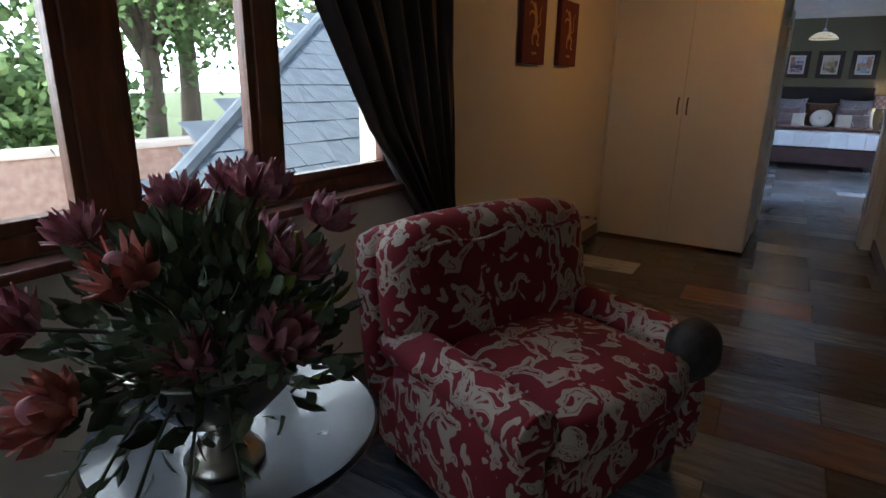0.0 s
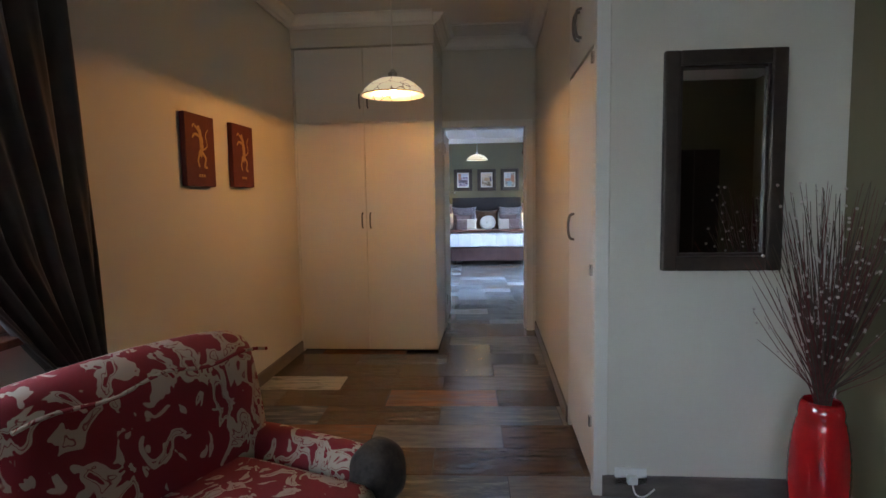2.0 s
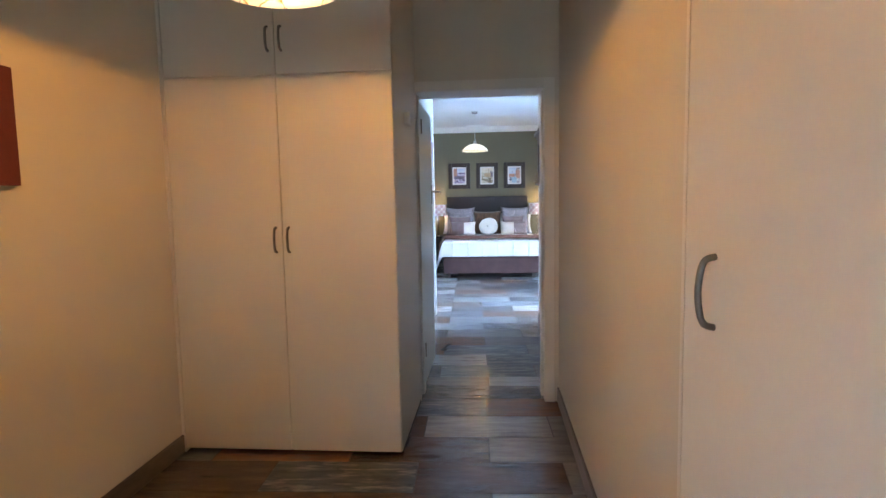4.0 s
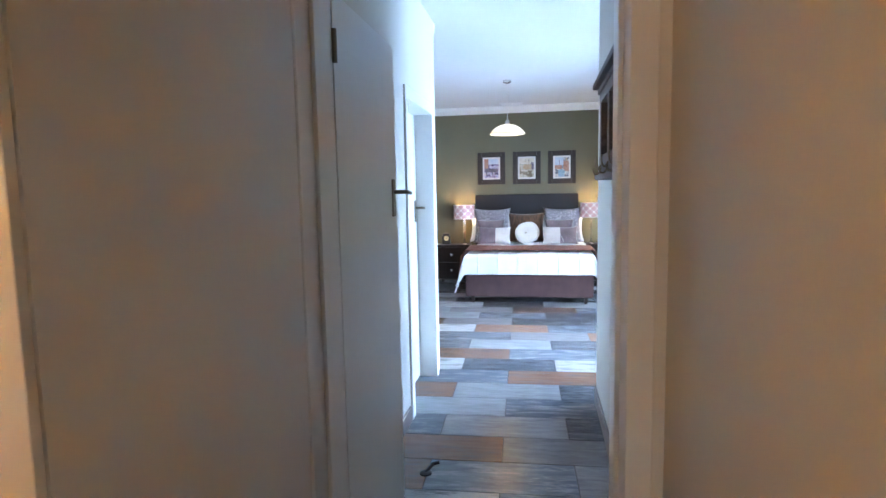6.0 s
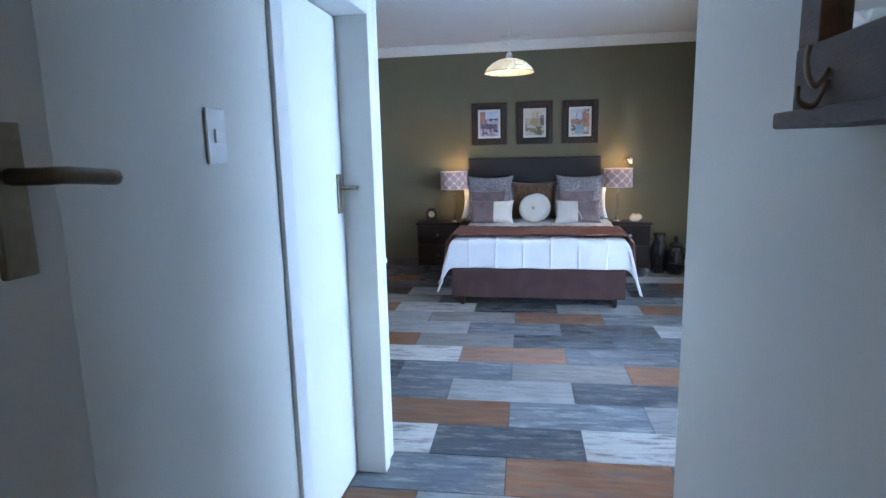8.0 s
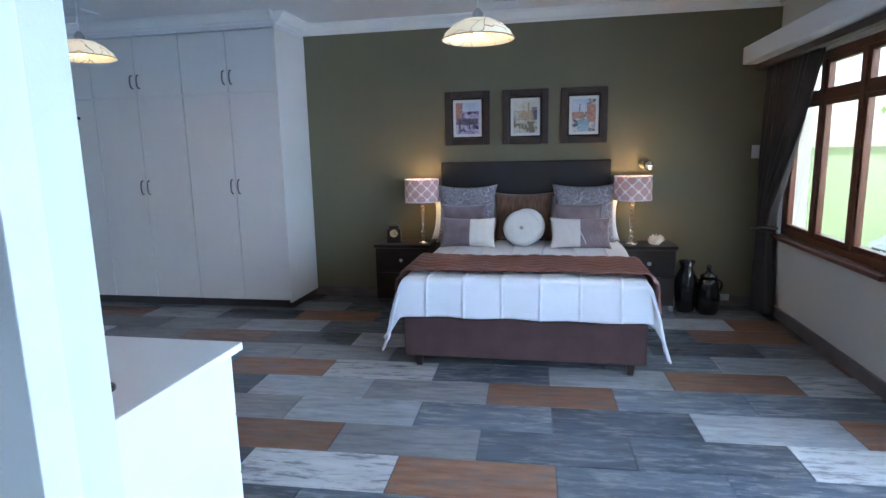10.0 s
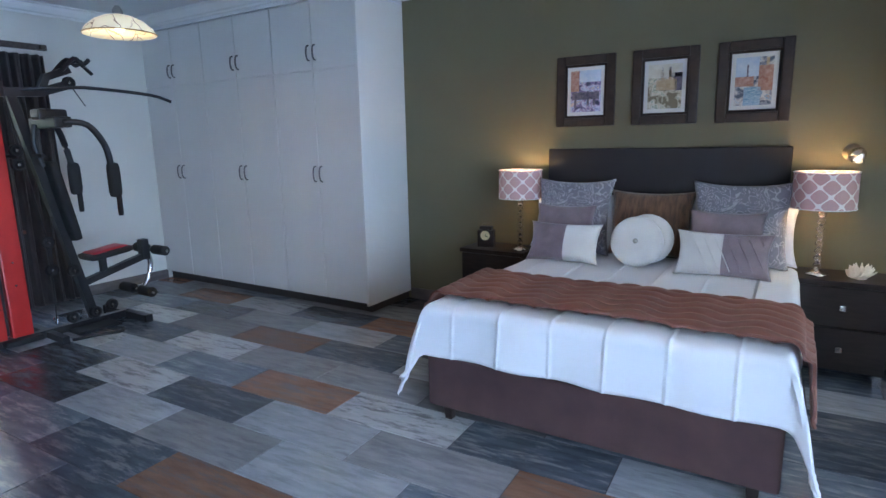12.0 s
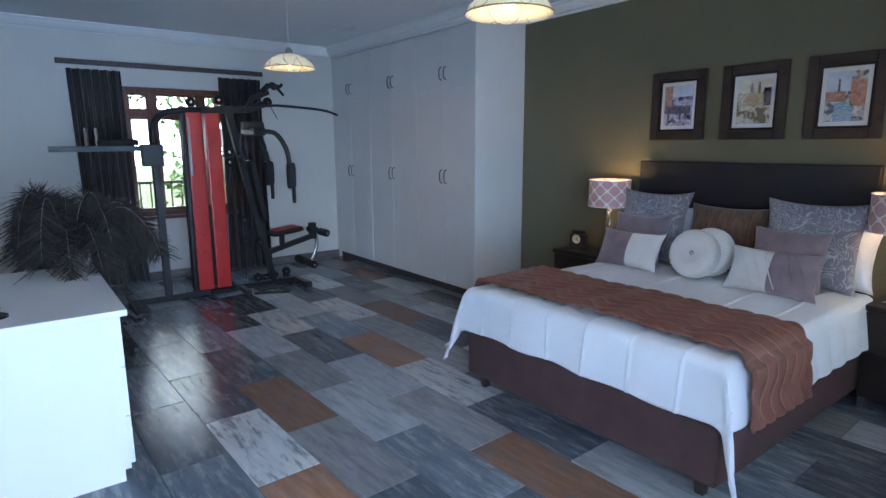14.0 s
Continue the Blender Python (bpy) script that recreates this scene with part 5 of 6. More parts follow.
# ---- framed prints ----
def framed(x0, x1, z0, z1, material, label, shapes):
    ob = thing("framed_print", pose((x0 + x1) / 2, YN, z0), label, "picture", "framed prints above the bed")
    w, h, f = (x1 - x0) / 2, z1 - z0, 0.062
    for a in ((-w, -w + f, 0, h), (w - f, w, 0, h), (-w + f, w - f, 0, f), (-w + f, w - f, h - f, h)):
        part("frame", bx(a[0], a[1], -0.034, -0.002, a[2], a[3], bev=0.009), M["frame"], ob)
    g = f + 0.016
    for a in ((-w + f, -w + g, f, h - f), (w - g, w - f, f, h - f), (-w + g, w - g, f, g), (-w + g, w - g, h - g, h - f)):
        part("slip", bx(a[0], a[1], -0.022, -0.006, a[2], a[3], bev=0.003), M["wenge"], ob)
    part("mount", bx(-w + g, w - g, -0.010, -0.004, g, h - g), M["matboard"], ob, "off-white mount")
    i = g + 0.026
    pw, ph = w - i, h - 2 * i
    pr = part("print", bx(-pw, pw, -0.013, -0.010, i, h - i), material, ob, "watercolour town scene")
    for (a, b, c, d), col in shapes:
        part("wash", bx(-pw + 2 * pw * a, -pw + 2 * pw * b, -0.0145, -0.013, i + ph * c, i + ph * d), col, pr)


WC = dict(sky=mat("wash_sky", (0.42, 0.53, 0.66), 0.6, second=(0.7, 0.74, 0.78), scale=18), ochre=mat("wash_ochre", (0.42, 0.27, 0.14), 0.6, second=(0.62, 0.5, 0.34), scale=40, bscale=150),
          water=mat("wash_water", (0.12, 0.28, 0.42), 0.6, second=(0.5, 0.62, 0.7), scale=40, stretch=(1, 1, 4)), brick=mat("wash_brick", (0.36, 0.13, 0.08), 0.6, second=(0.55, 0.36, 0.28), scale=45, bscale=160),
          dark=mat("wash_dark", (0.05, 0.05, 0.09), 0.6, second=(0.25, 0.2, 0.24), scale=45), pale=mat("wash_pale", (0.66, 0.6, 0.47), 0.6, second=(0.78, 0.74, 0.65), scale=20))
framed(-0.233, 0.195, 1.508, 2.005, print_mat("print_a", 1.0, [(0.05, 0.05, 0.1), (0.2, 0.16, 0.3), (0.42, 0.3, 0.42), (0.6, 0.6, 0.72), (0.3, 0.32, 0.5), (0.7, 0.55, 0.45)]), "dark-framed watercolour of a violet harbour at dusk",
       [((0.3, 1, 0.72, 1.0), WC["sky"]), ((0.0, 0.28, 0.5, 1.0), WC["brick"]), ((0.05, 0.95, 0.3, 0.48), WC["dark"]), ((0.12, 0.2, 0.1, 0.45), WC["dark"]), ((0.55, 0.62, 0.15, 0.5), WC["dark"]), ((0.75, 0.83, 0.15, 0.42), WC["dark"])])
framed(0.312, 0.737, 1.505, 2.003, print_mat("print_b", 4.0, [(0.2, 0.16, 0.1), (0.4, 0.36, 0.26), (0.6, 0.53, 0.4), (0.7, 0.66, 0.56), (0.36, 0.4, 0.3), (0.72, 0.66, 0.5)]), "dark-framed watercolour of a twin-towered building",
       [((0, 1, 0.7, 1), WC["pale"]), ((0.25, 0.85, 0.42, 0.66), WC["ochre"]), ((0.38, 0.47, 0.66, 0.86), WC["ochre"]), ((0.6, 0.69, 0.66, 0.86), WC["ochre"]), ((0.4, 0.45, 0.86, 0.93), WC["dark"]), ((0.62, 0.67, 0.86, 0.93), WC["dark"]), ((0.78, 1, 0.4, 0.8), WC["dark"])])
framed(0.845, 1.262, 1.502, 2.002, print_mat("print_c", 8.0, [(0.1, 0.12, 0.16), (0.3, 0.3, 0.34), (0.55, 0.5, 0.45), (0.68, 0.66, 0.62), (0.3, 0.4, 0.5), (0.6, 0.4, 0.28)]), "dark-framed watercolour of a canal between red houses",
       [((0, 0.62, 0.6, 1), WC["sky"]), ((0.62, 1, 0.3, 0.82), WC["brick"]), ((0.0, 0.5, 0.4, 0.6), WC["brick"]), ((0.25, 0.7, 0.0, 0.38), WC["water"]), ((0.8, 0.88, 0.82, 0.98), WC["ochre"]), ((0.3, 0.35, 0.6, 0.85), WC["dark"])])

# ---- dresser and what stands on it ----
DX0, DX1, DY0, DY1, DT = -1.50, -0.30, 8.56, 9.39, 0.795
dr = thing("dresser", pose(DX1, DY1, 0), "plain white chest of drawers with an overhanging top", "dresser")
lx = DX0 - DX1
part("top", bx(lx, 0, DY0 - DY1, 0.0, DT - 0.028, DT, bev=0.002, seg=1), M["melamine"], dr)
part("body", bx(lx + 0.02, -0.025, DY0 - DY1, -0.045, 0.06, DT - 0.028), M["melamine"], dr)
part("plinth", bx(lx + 0.03, -0.035, DY0 - DY1, -0.07, 0, 0.06), M["melamine"], dr)
for i in range(3):
    for k in range(2):
        a = lx + 0.024 + k * (-lx - 0.05) / 2
        z0 = 0.08 + i * 0.228
        part("drawer", bx(a, a + (-lx - 0.05) / 2 - 0.006, -0.045, -0.026, z0, z0 + 0.222, bev=0.002), M["melamine"], dr)
st = thing("bead_candlestick", pose(-0.50, 8.93, DT), "stacked dark red glass candlestick with a pink ball", "ornament")
part("foot", lathe([(0.06, 0), (0.058, 0.008), (0.03, 0.02)], 24), M["ceramic"], st)
z = 0.02
for i in range(6):
    r = 0.026 + 0.008 * ((i + 1) % 2)
    part("bead", lathe([(0.008, z), (r, z + 0.014), (r, z + 0.02), (0.008, z + 0.034)], 20), M["maroon" if i % 3 else "pink"], st, smooth=True)
    z += 0.034
bm = bmesh.new()
bmesh.ops.create_uvsphere(bm, u_segments=20, v_segments=12, radius=0.034)
part("ball", bm, M["pink"], st, "pale pink glass ball", pose(0, 0, z + 0.03), True)
pv = thing("floor_urn", pose(-1.78, 9.30, 0), "dark brown floor urn holding long plumes", "vase")
part("body", lathe([(0.1, 0), (0.13, 0.1), (0.15, 0.3), (0.11, 0.5), (0.07, 0.6), (0.09, 0.66), (0.08, 0.655), (0.05, 0.6)], 32), M["rack"], pv, smooth=True)
pl = thing("plumes", pose(-1.78, 9.30, 0.5), "arching brown ostrich plumes with pale ribs", "plumes")
rng = random.Random(8)
for k in range(24):
    a = 2 * math.pi * k / 24 + rng.uniform(-0.15, 0.15)
    reach, top = rng.uniform(0.3, 0.62), rng.uniform(0.5, 0.72)
    dirv = Vector((math.cos(a), math.sin(a) * 0.8, 0))
    if dirv.y < -0.4:
        reach *= 0.6
    line = bend([(0, 0, 0), dirv * reach * 0.3 + Vector((0, 0, top * 0.75)), dirv * reach * 0.7 + Vector((0, 0, top)), dirv * reach + Vector((0, 0, top * 0.82)), dirv * reach * 1.15 + Vector((0, 0, top * 0.55))], 7)
    rib = part("rib", tube(line, 0.0026, 5, taper=0.3), M["plume_rib"], pl)
    bm = bmesh.new()
    for i in range(6, len(line) - 1):
        d = (line[i + 1] - line[i]).normalized()
        for j in range(22):
            s = d.cross(Vector((rng.uniform(-1, 1), rng.uniform(-1, 1), rng.uniform(-1, 1)))).normalized()
            p = line[i].lerp(line[i + 1], rng.random())
            ln = rng.uniform(0.05, 0.13)
            q = p + s * ln + d * ln * 0.5 - Vector((0, 0, ln * 0.4))
            wv = d * 0.003
            bm.faces.new((bm.verts.new(p - wv), bm.verts.new(p + wv), bm.verts.new(q + wv * 0.4), bm.verts.new(q - wv * 0.4)))
    tagged(part("vane", bm, M["plume"], rib), kind="stuff")

# ---- home gym: local y along its base ----
gy = thing("home_gym", pose(-3.48, 9.84, 0), "black steel home multi-gym with red weight covers", "exercise machine")


def gp(name, bm, mt="black", label="", m=None, smooth=False, parent=None):
    return part(name, bm, M[mt], parent or gy, label, m, smooth)


def wheel(y, z, x=0.0, r=0.045, parent=None):
    p = gp("pulley", lathe([(r * 0.6, -0.012), (r, -0.012), (r * 0.86, -0.004), (r * 0.86, 0.004), (r, 0.012), (r * 0.6, 0.012), (r * 0.6, -0.012)], 24), "rubber", "", pose(x, y, z, 0, 90, 0), True)
    for k in range(3):
        gp("spoke", tube([(-r * 0.62 * math.cos(k * 1.05), -r * 0.62 * math.sin(k * 1.05), 0), (r * 0.62 * math.cos(k * 1.05), r * 0.62 * math.sin(k * 1.05), 0)], 0.005, 6), "rubber", parent=p)
    gp("bolt", lathe([(0.011, -0.016), (0.011, 0.016)], 10), "chrome", parent=p)


gp("base_rail", tube([(0, 0.0, 0.035), (0, 1.62, 0.035)], 0.028, square=True))
gp("cross_foot", tube([(-0.28, 0.02, 0.028), (0.28, 0.02, 0.028)], 0.026, square=True))
gp("cross_foot", tube([(-0.3, 1.62, 0.028), (0.32, 1.62, 0.028)], 0.028, square=True))
gp("cross_foot", tube([(-0.28, 1.02, 0.03), (0.3, 1.0, 0.03)], 0.024, square=True))
for x, y in ((0.33, 1.62), (-0.31, 1.62), (0.29, 0.02), (-0.29, 0.02)):
    gp("end_cap", bx(x - 0.012, x + 0.012, y - 0.03, y + 0.03, 0, 0.06, bev=0.004), "rubber")
gp("front_post", tube([(0, 0.32, 0.06), (0, 0.31, 1.5)], 0.03, square=True))
gp("top_arm", tube(bend([(0, 0.31, 1.5), (0, 0.32, 1.66), (0, 0.40, 1.77), (0, 0.55, 1.81), (0, 0.75, 1.82)], 5), 0.03, 12), smooth=True)
gp("top_rail", tube([(0, 0.75, 1.82), (0, 1.2, 1.84), (0, 1.38, 1.9)], 0.032, square=True))
gp("rear_post", tube([(0, 1.36, 0.06), (0, 1.0, 1.82)], 0.03, square=True))
gp("mast", tube([(0, 1.2, 1.84), (0, 1.25, 1.95), (0, 1.42, 2.02)], 0.026, square=True))
# dip arm and sleeve on the front post
gp("sleeve", bx(-0.055, 0.055, 0.20, 0.38, 1.30, 1.50, bev=0.01))
gp("dip_bar", tube([(0, 0.3, 1.46), (0, -0.12, 1.46), (0.0, -0.5, 1.46)], 0.024, square=True))
gp("dip_pad", soft_box(0.12, 0.32, 0.06, 0.02, 5, 0.004), "rubber", m=pose(0, 0.02, 1.485), smooth=True)
for y in (-0.22, -0.14):
    gp("dip_grip", tube([(0, y, 1.46), (0.0, y, 1.64)], 0.012, 8), "chrome")
# weight shroud: two red covers
for s, (y0, y1) in ((0, (0.60, 0.745)), (1, (0.775, 0.915))):
    sh = gp("shroud", bx(-0.1, 0.02, y0, y1, 0.06, 1.80, bev=0.012), "red", "red enamelled weight cover")
    for z in (0.45, 0.62):
        gp("screw", lathe([(0.008, 0), (0.008, 0.006)], 8), "chrome", parent=sh, m=pose(0.021, (y0 + y1) / 2, z, 0, 90, 0))
gp("shroud_side", bx(-0.12, 0.0, 0.565, 0.6, 0.06, 1.79, bev=0.01), "black")
gp("label_panel", bx(0.0205, 0.023, 0.605, 0.63, 1.2, 1.75), "nickel", "plain grey label strip")
gp("weight_stack", bx(-0.09, -0.02, 0.745, 0.775, 0.08, 0.9), "rubber")
gp("foot_pad", bx(-0.06, 0.1, 0.7, 0.95, 0.02, 0.06, bev=0.01), "rubber")
for y, z, x in ((0.66, 1.89, 0), (0.92, 1.92, 0), (0.97, 1.42, 0.05), (0.97, 1.32, 0.05), (1.06, 0.74, 0.1), (1.06, 0.53, 0.1), (1.2, 0.5, 0.12), (1.18, 0.12, 0.05), (1.35, 0.12, 0.05), (1.5, 0.14, 0.02), (1.4, 1.92, 0.02)):
    wheel(y, z, x)
for a, b in (((0.1, 1.06, 0.74), (0.02, 0.95, 1.9)), ((0.1, 1.06, 0.53), (0.05, 1.06, 0.1)), ((0.02, 1.4, 1.92), (0.02, 1.5, 1.75)), ((0.05, 0.97, 1.37), (0.05, 0.95, 1.85))):
    gp("cable", tube([a, b], 0.004, 6))
gp("pulley_link", bx(0.09, 0.11, 1.045, 1.075, 0.53, 0.76))
gp("carabiner", tube(bend([(0.05, 1.06, 0.1), (0.05, 1.075, 0.15), (0.05, 1.045, 0.15), (0.05, 1.06, 0.1)], 4), 0.006), "chrome")
# lat bar across the top, with bent ends
gp("lat_bar", tube(bend([(-0.05, 0.84, 1.76), (0.0, 1.0, 1.84), (0.12, 1.36, 1.875), (0.17, 1.52, 1.875), (0.28, 1.88, 1.84), (0.33, 2.03, 1.79)], 6), 0.013, 8), smooth=True)
gp("lat_hook", tube(bend([(0, 1.38, 2.03), (0.05, 1.45, 2.08), (0.02, 1.52, 2.05), (0.06, 1.56, 1.99)], 4), 0.013))
for x in (-0.05, 0.06):
    gp("top_hook", tube(bend([(x, 1.34, 2.0), (x, 1.44, 2.1), (x, 1.5, 2.06), (x, 1.55, 2.1)], 4), 0.016))
# press arms
gp("press_pivot", bx(-0.2, 0.2, 1.18, 1.30, 1.58, 1.66, bev=0.012))
gp("press_cap", bx(-0.07, 0.07, 1.14, 1.34, 1.64, 1.72, bev=0.02))
for s in (-1, 1):
    gp("press_arm", tube(bend([(s * 0.18, 1.24, 1.62), (s * 0.24, 1.38, 1.6), (s * 0.3, 1.46, 1.45), (s * 0.3, 1.49, 1.28)], 5), 0.024, 10), smooth=True)
    gp("arm_pad", soft_box(0.06, 0.09, 0.26, 0.025, 6, 0.004), "rubber", m=pose(s * 0.3, 1.5, 1.05), smooth=True)
    gp("grip", lathe([(0.016, 0.9), (0.02, 0.92), (0.02, 1.04), (0.016, 1.06)], 14), "rubber", m=pose(s * 0.3, 1.52, 0), smooth=True)
    gp("side_grip", tube([(s * 0.12, 1.05, 1.38), (s * 0.42, 0.98, 1.38)], 0.014, 8), "rubber")
gp("front_strut", tube(bend([(0.12, 1.08, 1.6), (0.12, 1.06, 1.45), (0.12, 1.1, 1.3)], 4), 0.018, 8))
gp("back_pad", soft_box(0.24, 0.07, 0.62, 0.025, 6, 0.006), "rubber", m=pose(0, 1.28, 0.72, 10, 0, 0), smooth=True)
# seat and leg developer
gp("seat_beam", tube([(0, 1.3, 0.36), (0, 1.86, 0.5)], 0.026, square=True))
gp("seat_post", tube([(0, 1.48, 0.40), (0, 1.48, 0.54)], 0.022, square=True))
st_ = gp("seat", soft_box(0.26, 0.34, 0.055, 0.024, 6, 0.006), "rubber", m=pose(0, 1.52, 0.55, 6, 0, 0), smooth=True)
gp("seat_top", soft_box(0.2, 0.27, 0.022, 0.01, 4, 0.002), "leather_red", "red vinyl seat panel", pose(0, 0, 0.045), True, st_)
gp("leg_pivot", bx(-0.035, 0.035, 1.80, 1.87, 0.46, 0.64, bev=0.01))
gp("leg_lever", tube(bend([(0, 1.87, 0.5), (0, 1.88, 0.4), (0, 1.84, 0.28), (0, 1.78, 0.2)], 5), 0.022, 10), "chrome", smooth=True)
for y, z in ((1.9, 0.54), (1.74, 0.21)):
    rl = gp("roller_bar", tube([(-0.24, y, z), (0.24, y, z)], 0.012, 8), "chrome")
    for s in (-1, 1):
        gp("foam_roller", tube([(s * 0.06, y, z), (s * 0.07, y, z), (s * 0.21, y, z), (s * 0.22, y, z)], 0.042, 16), "rubber", parent=rl, smooth=True)
gp("foot_plate", bx(0.12, 0.3, 1.1, 1.42, 0.03, 0.055, bev=0.008), "rubber")
gp("ankle_strap", tube(bend([(0.28, 1.05, 0.01), (0.36, 1.2, 0.02), (0.4, 1.35, 0.01), (0.34, 1.4, 0.012)], 4), 0.012), "rubber")

# ---- outside ----
tagged(part("ground", bx(-400, 400, -400, 400, -1.3, -0.6), M["grass"]), "rough green lawn round the house", "ground", kind="structure")
tagged(part("pavement", bx(-7, XL - 0.3, -8, 5.5, -0.6, -0.56), M["paving"]), "reddish brick paving outside the hall window", "paving", kind="structure")
for bx_ in (-70, 70):
    tagged(part("backdrop", bx(bx_ - 0.5, bx_ + 0.5, -120, 120, -2, 60), M["haze"]), "bright overcast sky near the horizon", "sky", kind="structure")
gw = thing("garden_wall", pose(-7.2, -3.0, -0.6), "low pinkish plastered garden wall with a coping", "garden wall")
part("wall", bx(-0.1, 0.1, -9, 9, 0, 1.0), M["paving"], gw)
part("coping", bx(-0.16, 0.16, -9, 9, 1.0, 1.1, bev=0.02), M["render_white"], gw)


def slate_roof(name, eave0, along, up, out, rows, cols, hip, label):
    """A slated slope. eave0: lower left corner; along and up: unit vectors; out: normal. hip: slates lost at the left a row."""
    ob = thing(name, Matrix.Translation(eave0), label, "roof")
    along, up, out = Vector(along).normalized(), Vector(up).normalized(), Vector(out).normalized()
    m = Matrix((along, up, out)).transposed().to_4x4()
    me = mesh_of(bx(0, 0.29, 0, 0.34, 0, 0.012), "slate", M["slate"])
    rg = random.Random(4)
    part("deck", bx(0.2 + hip * 0, cols * 0.3, 0.0, 0.02, -0.05, -0.02), M["render_white"], ob, m=m)
    for r in range(rows):
        for c in range(cols):
            x = c * 0.3 + (0.15 if r % 2 else 0)
            if x < r * hip:
                continue
            o = new("slate", me)
            o.parent = ob
            o.matrix_basis = m @ pose(x, r * 0.25, 0.004 + rg.uniform(0, 0.004), -1.8 + rg.uniform(-0.5, 0.5), rg.uniform(-0.6, 0.6), 0)
    bm = bmesh.new()
    a, b, c, d = (m.to_3x3() @ Vector(p) for p in ((0, 0, -0.02), (cols * 0.3, 0, -0.02), (cols * 0.3, rows * 0.25 + 0.1, -0.02), (rows * hip, rows * 0.25 + 0.1, -0.02)))
    bm.faces.new([bm.verts.new(p) for p in (a, b, c, d)])
    thicken(part("underlay", bm, M["dark_gap"], ob), 0.02, -1)
    hp = m.to_3x3() @ Vector((rows * hip, rows * 0.25, 0.02))
    part("hip_capping", tube([(0, 0, 0), hp * 0.5, hp], 0.06, 8), M["slate"], ob)
    return ob


slate_roof("slate_roof", (-2.25, 0.6, 0.22), (0, 1, 0), (-0.8, 0, 0.6), (0.6, 0, 0.8), 12, 24, 0.36, "blue-grey slate roof slope with a capped hip, close outside the window")
slate_roof("slate_roof", (5.2, 16.5, 0.0), (0, -1, 0), (0.8, 0, 0.6), (-0.6, 0, 0.8), 8, 24, 0.1, "blue-grey slate roof of a neighbouring wing")
hs = thing("house", pose(-15, 22, -0.6), "white rendered neighbouring house with a slate roof", "house")
part("wall", bx(-3, 3, -4, 4, 0, 3.4), M["render_white"], hs)
bm = bmesh.new()
prism(bm, [(-3.4, 3.3), (3.4, 3.3), (0, 5.6)], (0, -4.3, 0), (0, 4.3, 0), (1, 0, 0))
part("roof", bm, M["slate"], hs)
for y in (-2, 1.5):
    wn = part("window", bx(3.0, 3.04, y - 0.6, y + 0.6, 1.1, 2.3, bev=0.01), M["mahogany"], hs)
    part("pane", bx(3.04, 3.05, y - 0.5, y + 0.5, 1.2, 2.2), M["ceramic"], wn)
bal = thing("balustrade", pose(-7.5, 10.8, -0.6), "dark steel garden balustrade", "railing")
for z in (0.75, 1.5):
    part("rail", bx(-0.02, 0.02, -3, 3, z, z + 0.04), M["black"], bal)
for i in range(41):
    part("baluster", bx(-0.01, 0.01, -3 + 0.15 * i - 0.01, -3 + 0.15 * i + 0.01, 0, 1.5), M["black"], bal)


def tree(x, y, height, spread, n, seed, label="leafy green garden tree"):
    rg = np.random.RandomState(seed)
    ob = thing("tree", pose(x, y, -0.65), label, "tree", "garden trees")
    bm = tube(bend([(0, 0, 0), (0.1, 0.05, height * 0.3), (-0.05, 0.1, height * 0.65)], 5), 0.035 * height, 10, taper=0.5)
    centres = []
    for i in range(11):
        a, z = 2.4 * i + rg.uniform(-0.4, 0.4), rg.uniform(0.3, 1.0)
        c = Vector((math.cos(a) * spread * rg.uniform(0.3, 0.85), math.sin(a) * spread * rg.uniform(0.3, 0.85), height * (0.22 + 0.72 * z)))
        centres.append(c)
        tube(bend([(0, 0.05, height * (0.25 + 0.3 * z * 0.6)), c * 0.5 + Vector((0, 0, height * 0.25)), c], 4), 0.014 * height, 6, bm, taper=0.25)
    part("trunk", bm, M["bark"], ob, "brown trunk and limbs", smooth=True)
    cen = np.array([tuple(c) for c in centres])
    k = rg.randint(0, len(cen), n)
    off = rg.normal(size=(n, 3)) * spread * 0.25 * np.array([1, 1, 0.75])
    P = cen[k] + off
    u = rg.normal(size=(n, 3))
    u /= np.linalg.norm(u, axis=1)[:, None]
    w_ = np.cross(u, rg.normal(size=(n, 3)))
    w_ /= np.linalg.norm(w_, axis=1)[:, None]
    s = rg.uniform(0.05, 0.105, (n, 1))
    V = np.stack([P - u * s, P + w_ * s * 0.55, P + u * s, P - w_ * s * 0.55], axis=1).reshape(-1, 3)
    F = np.arange(4 * n).reshape(-1, 4)
    me = bpy.data.meshes.new("crown")
    me.from_pydata(V.tolist(), [], F.tolist())
    me.materials.append(M["foliage"])
    cr = new("crown", me)
    cr.parent = ob
    tagged(cr, kind="stuff")


for i, (x, y, hgt, sp, n_) in enumerate(((-9.5, 2.2, 5.0, 2.2, 8000), (-10.5, 6.2, 6.5, 2.6, 9000), (-12, 8.0, 7.5, 2.8, 9000), (-11.5, 13.2, 6.0, 2.2, 3000), (-10.5, 15.5, 6, 2.4, 6000), (9.5, 14.5, 6, 2.3, 7000), (9, 17.5, 5, 2.0, 6000), (8.5, 9.0, 5, 2.0, 5000), (3.5, -8, 5, 2, 5000), (-8.9, 0.4, 1.7, 0.9, 3500), (-8.8, 3.6, 2.1, 1.3, 5000), (-9.4, 9.4, 2.0, 1.1, 3000), (-9.6, 12.6, 1.9, 1.0, 2500))):
    tree(x, y, hgt, sp, n_, 20 + i)


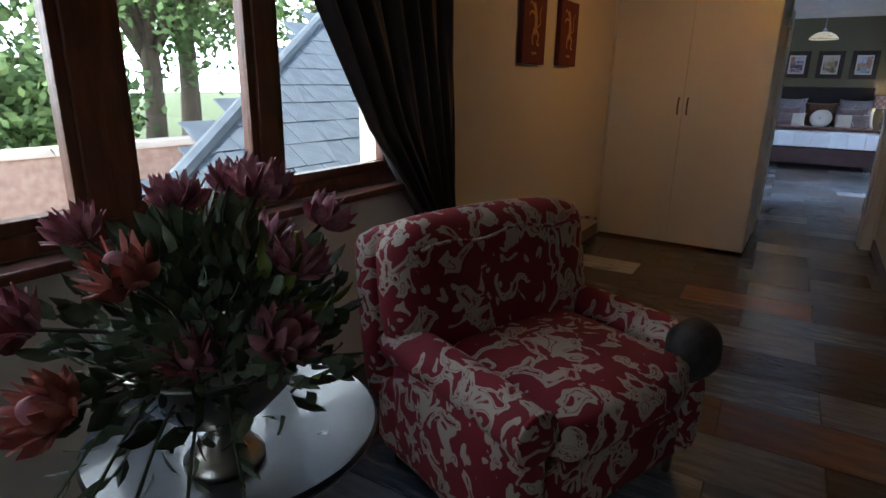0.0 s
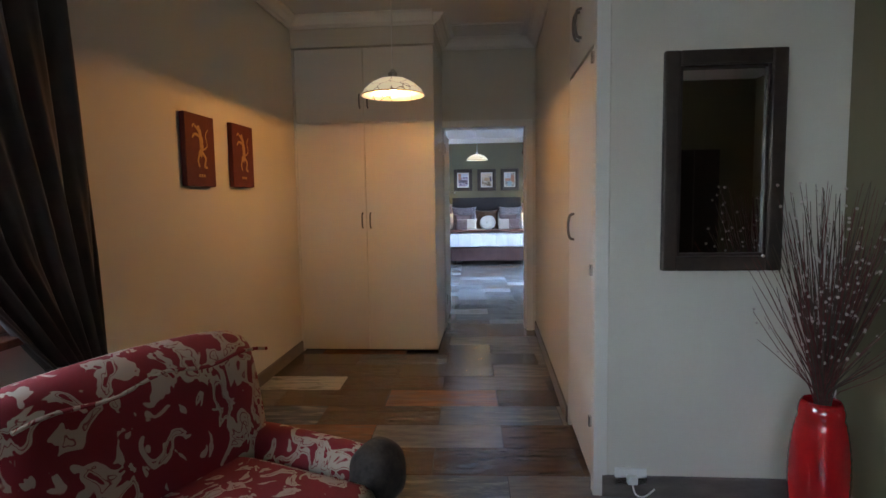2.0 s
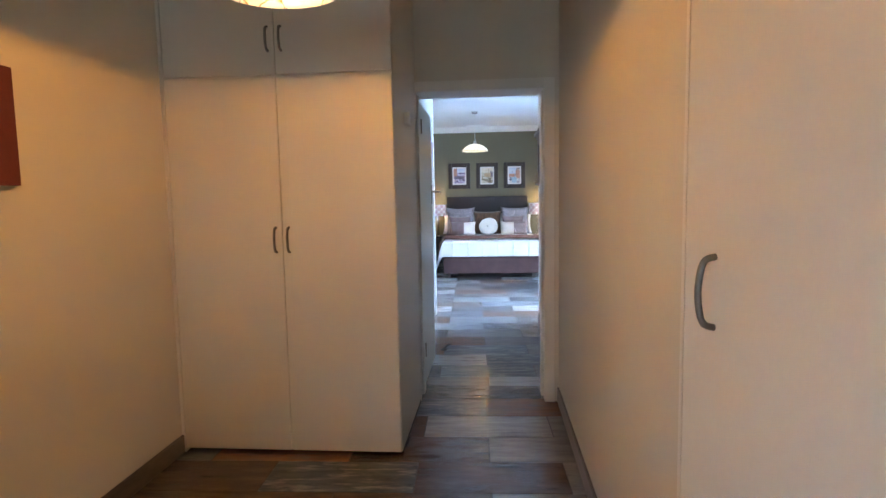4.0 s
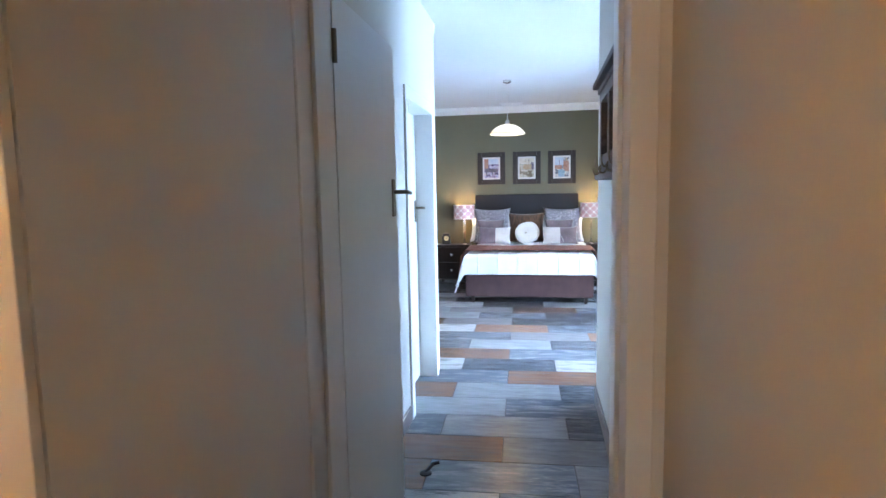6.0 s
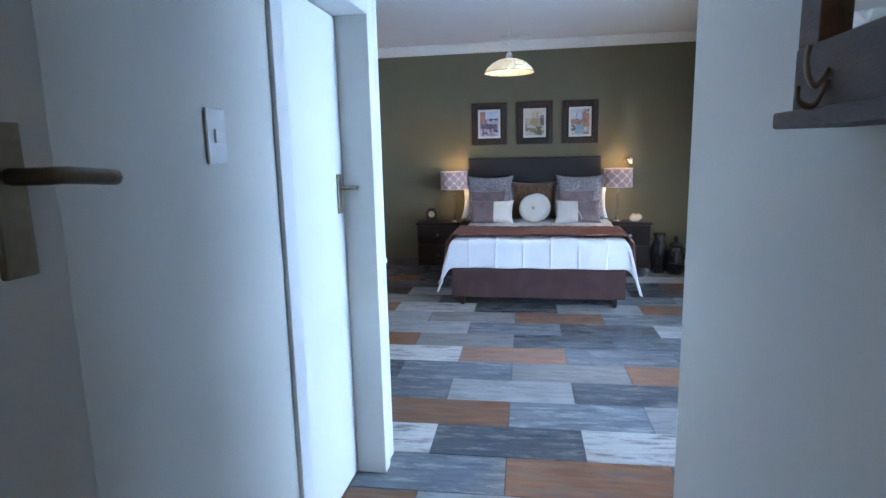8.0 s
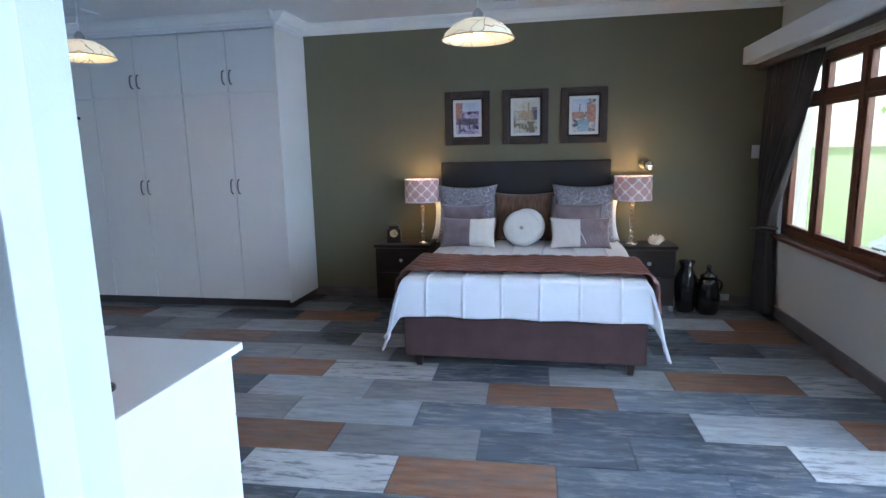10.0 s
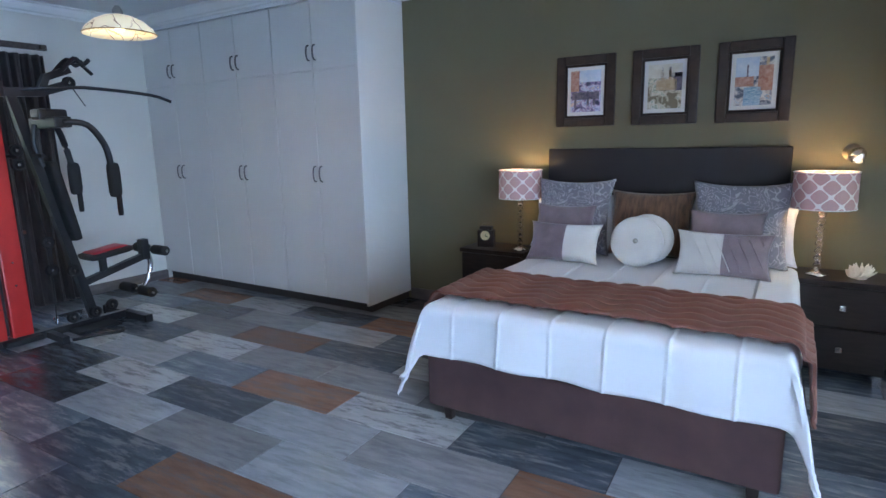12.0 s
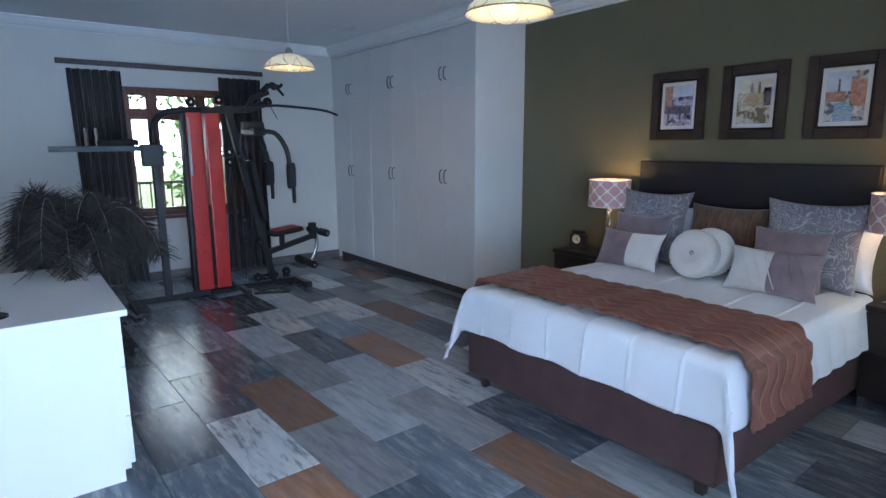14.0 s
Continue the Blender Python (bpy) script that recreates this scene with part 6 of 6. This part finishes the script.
# ---- floor tiles ----
def tiles(name, origin, turn, x0, x1, y0, y1, rows_text, weights, label, keep, seed, L=0.745, P=0.31):
    """A floor of long tiles in running bond, turned a little to the walls. rows_text: colour letters by row and tile."""
    fl_ = structure(name, bx(x0, x1, y0, y1, -0.12, -0.004), M["grout"], label, "floor")
    rg = random.Random(seed)
    rot = pose(origin[0], origin[1], 0, 0, 0, turn)
    inv = rot.inverted()
    meshes = {}
    g = 0.0022
    for key, m_ in TILES.items():
        me = mesh_of(bx(g, L - g, g, P - g, -0.012, 0.0, bev=0.0015, seg=1), "tile", m_)
        meshes[key] = me
    cs = [inv @ Vector((x, y, 0)) for x in (x0, x1) for y in (y0, y1)]
    for r in range(math.floor(min(c.y for c in cs) / P), math.ceil(max(c.y for c in cs) / P)):
        shift = 0.0 if r % 2 else -L / 2
        for c in range(math.floor(min(c.x for c in cs) / L) - 1, math.ceil(max(c.x for c in cs) / L) + 1):
            u = c * L + shift
            corners = [rot @ Vector((u + a, r * P + b, 0)) for a in (0, L) for b in (0, P)]
            if not any(keep(q.x, q.y) for q in corners + [rot @ Vector((u + L / 2, r * P + P / 2, 0))]):
                continue
            key = rg.choice(weights)
            line = rows_text.get(r)
            if line:
                start, text = line
                if 0 <= c - start < len(text):
                    key = text[c - start] if text[c - start] != "." else key
            inside = all(x0 <= q.x <= x1 and y0 <= q.y <= y1 for q in corners)
            if inside:
                o = new("tile", meshes[key])
            else:
                bm = bx(g, L - g, g, P - g, -0.012, 0.0)
                for pt, nn in (((x0, 0, 0), (-1, 0, 0)), ((x1, 0, 0), (1, 0, 0)), ((0, y0, 0), (0, -1, 0)), ((0, y1, 0), (0, 1, 0))):
                    mi = (rot @ pose(u, r * P, 0)).inverted()
                    bmesh.ops.bisect_plane(bm, geom=bm.verts[:] + bm.edges[:] + bm.faces[:], plane_co=mi @ Vector(pt), plane_no=mi.to_3x3() @ Vector(nn), clear_outer=True)
                if not bm.faces:
                    bm.free()
                    continue
                o = new("tile", mesh_of(bm, "tile", TILES[key]))
            o.matrix_basis = rot @ pose(u, r * P, 0)
            o.parent = fl_


BED_ROWS = {-5: (-1, "OG"), -4: (-1, "DGD"), -3: (-1, "LD"), -2: (-1, "OLD"), -1: (-1, "BO"), 0: (-1, "WDW"), 1: (-1, "OBL"), 2: (-1, "BLD"), 3: (-4, "DBDBGO"), 4: (-4, "BBDWOB"), 5: (-4, "BDOGDDW"),
            6: (-4, "DLGLBDL"), 7: (-4, "WDLGOB"), 8: (-4, "LBOWDLO"), 9: (-4, "WGGGBBL"), 10: (-4, "GODLGBD"), 11: (-5, "DGLBGBDO"), 12: (-4, "WDODBGLO"), 13: (-4, "GLDBDBGD")}
tiles("floor_hall", (0.605, 4.40), 2.0, XL, 4.2, -3.3, 5.9, {0: (-2, "HDHGD"), -1: (-2, "HHGHD"), -2: (-2, "WHGDH"), 1: (-2, "OHGG"), 2: (-2, "HHGG"), -3: (-2, "HOHDH")}, "HHHDDOBG", "dark multi-toned wood-look floor tiles", lambda x, y: -1.2 < x < 2.4 and y > -1.2 or (x > 2.3 and y > -3 and y < 0), 6)
tiles("floor_bedroom", (0.489, 8.555), 2.0, XW, XE, 5.9, YN, BED_ROWS, "BBDDLGGWO", "glossy blue-grey, white and rust wood-look floor tiles", lambda x, y: (y > 8.3 and x > XW - 0.1) or (-0.5 < x < 1.5), 9, L=0.7434, P=0.307)
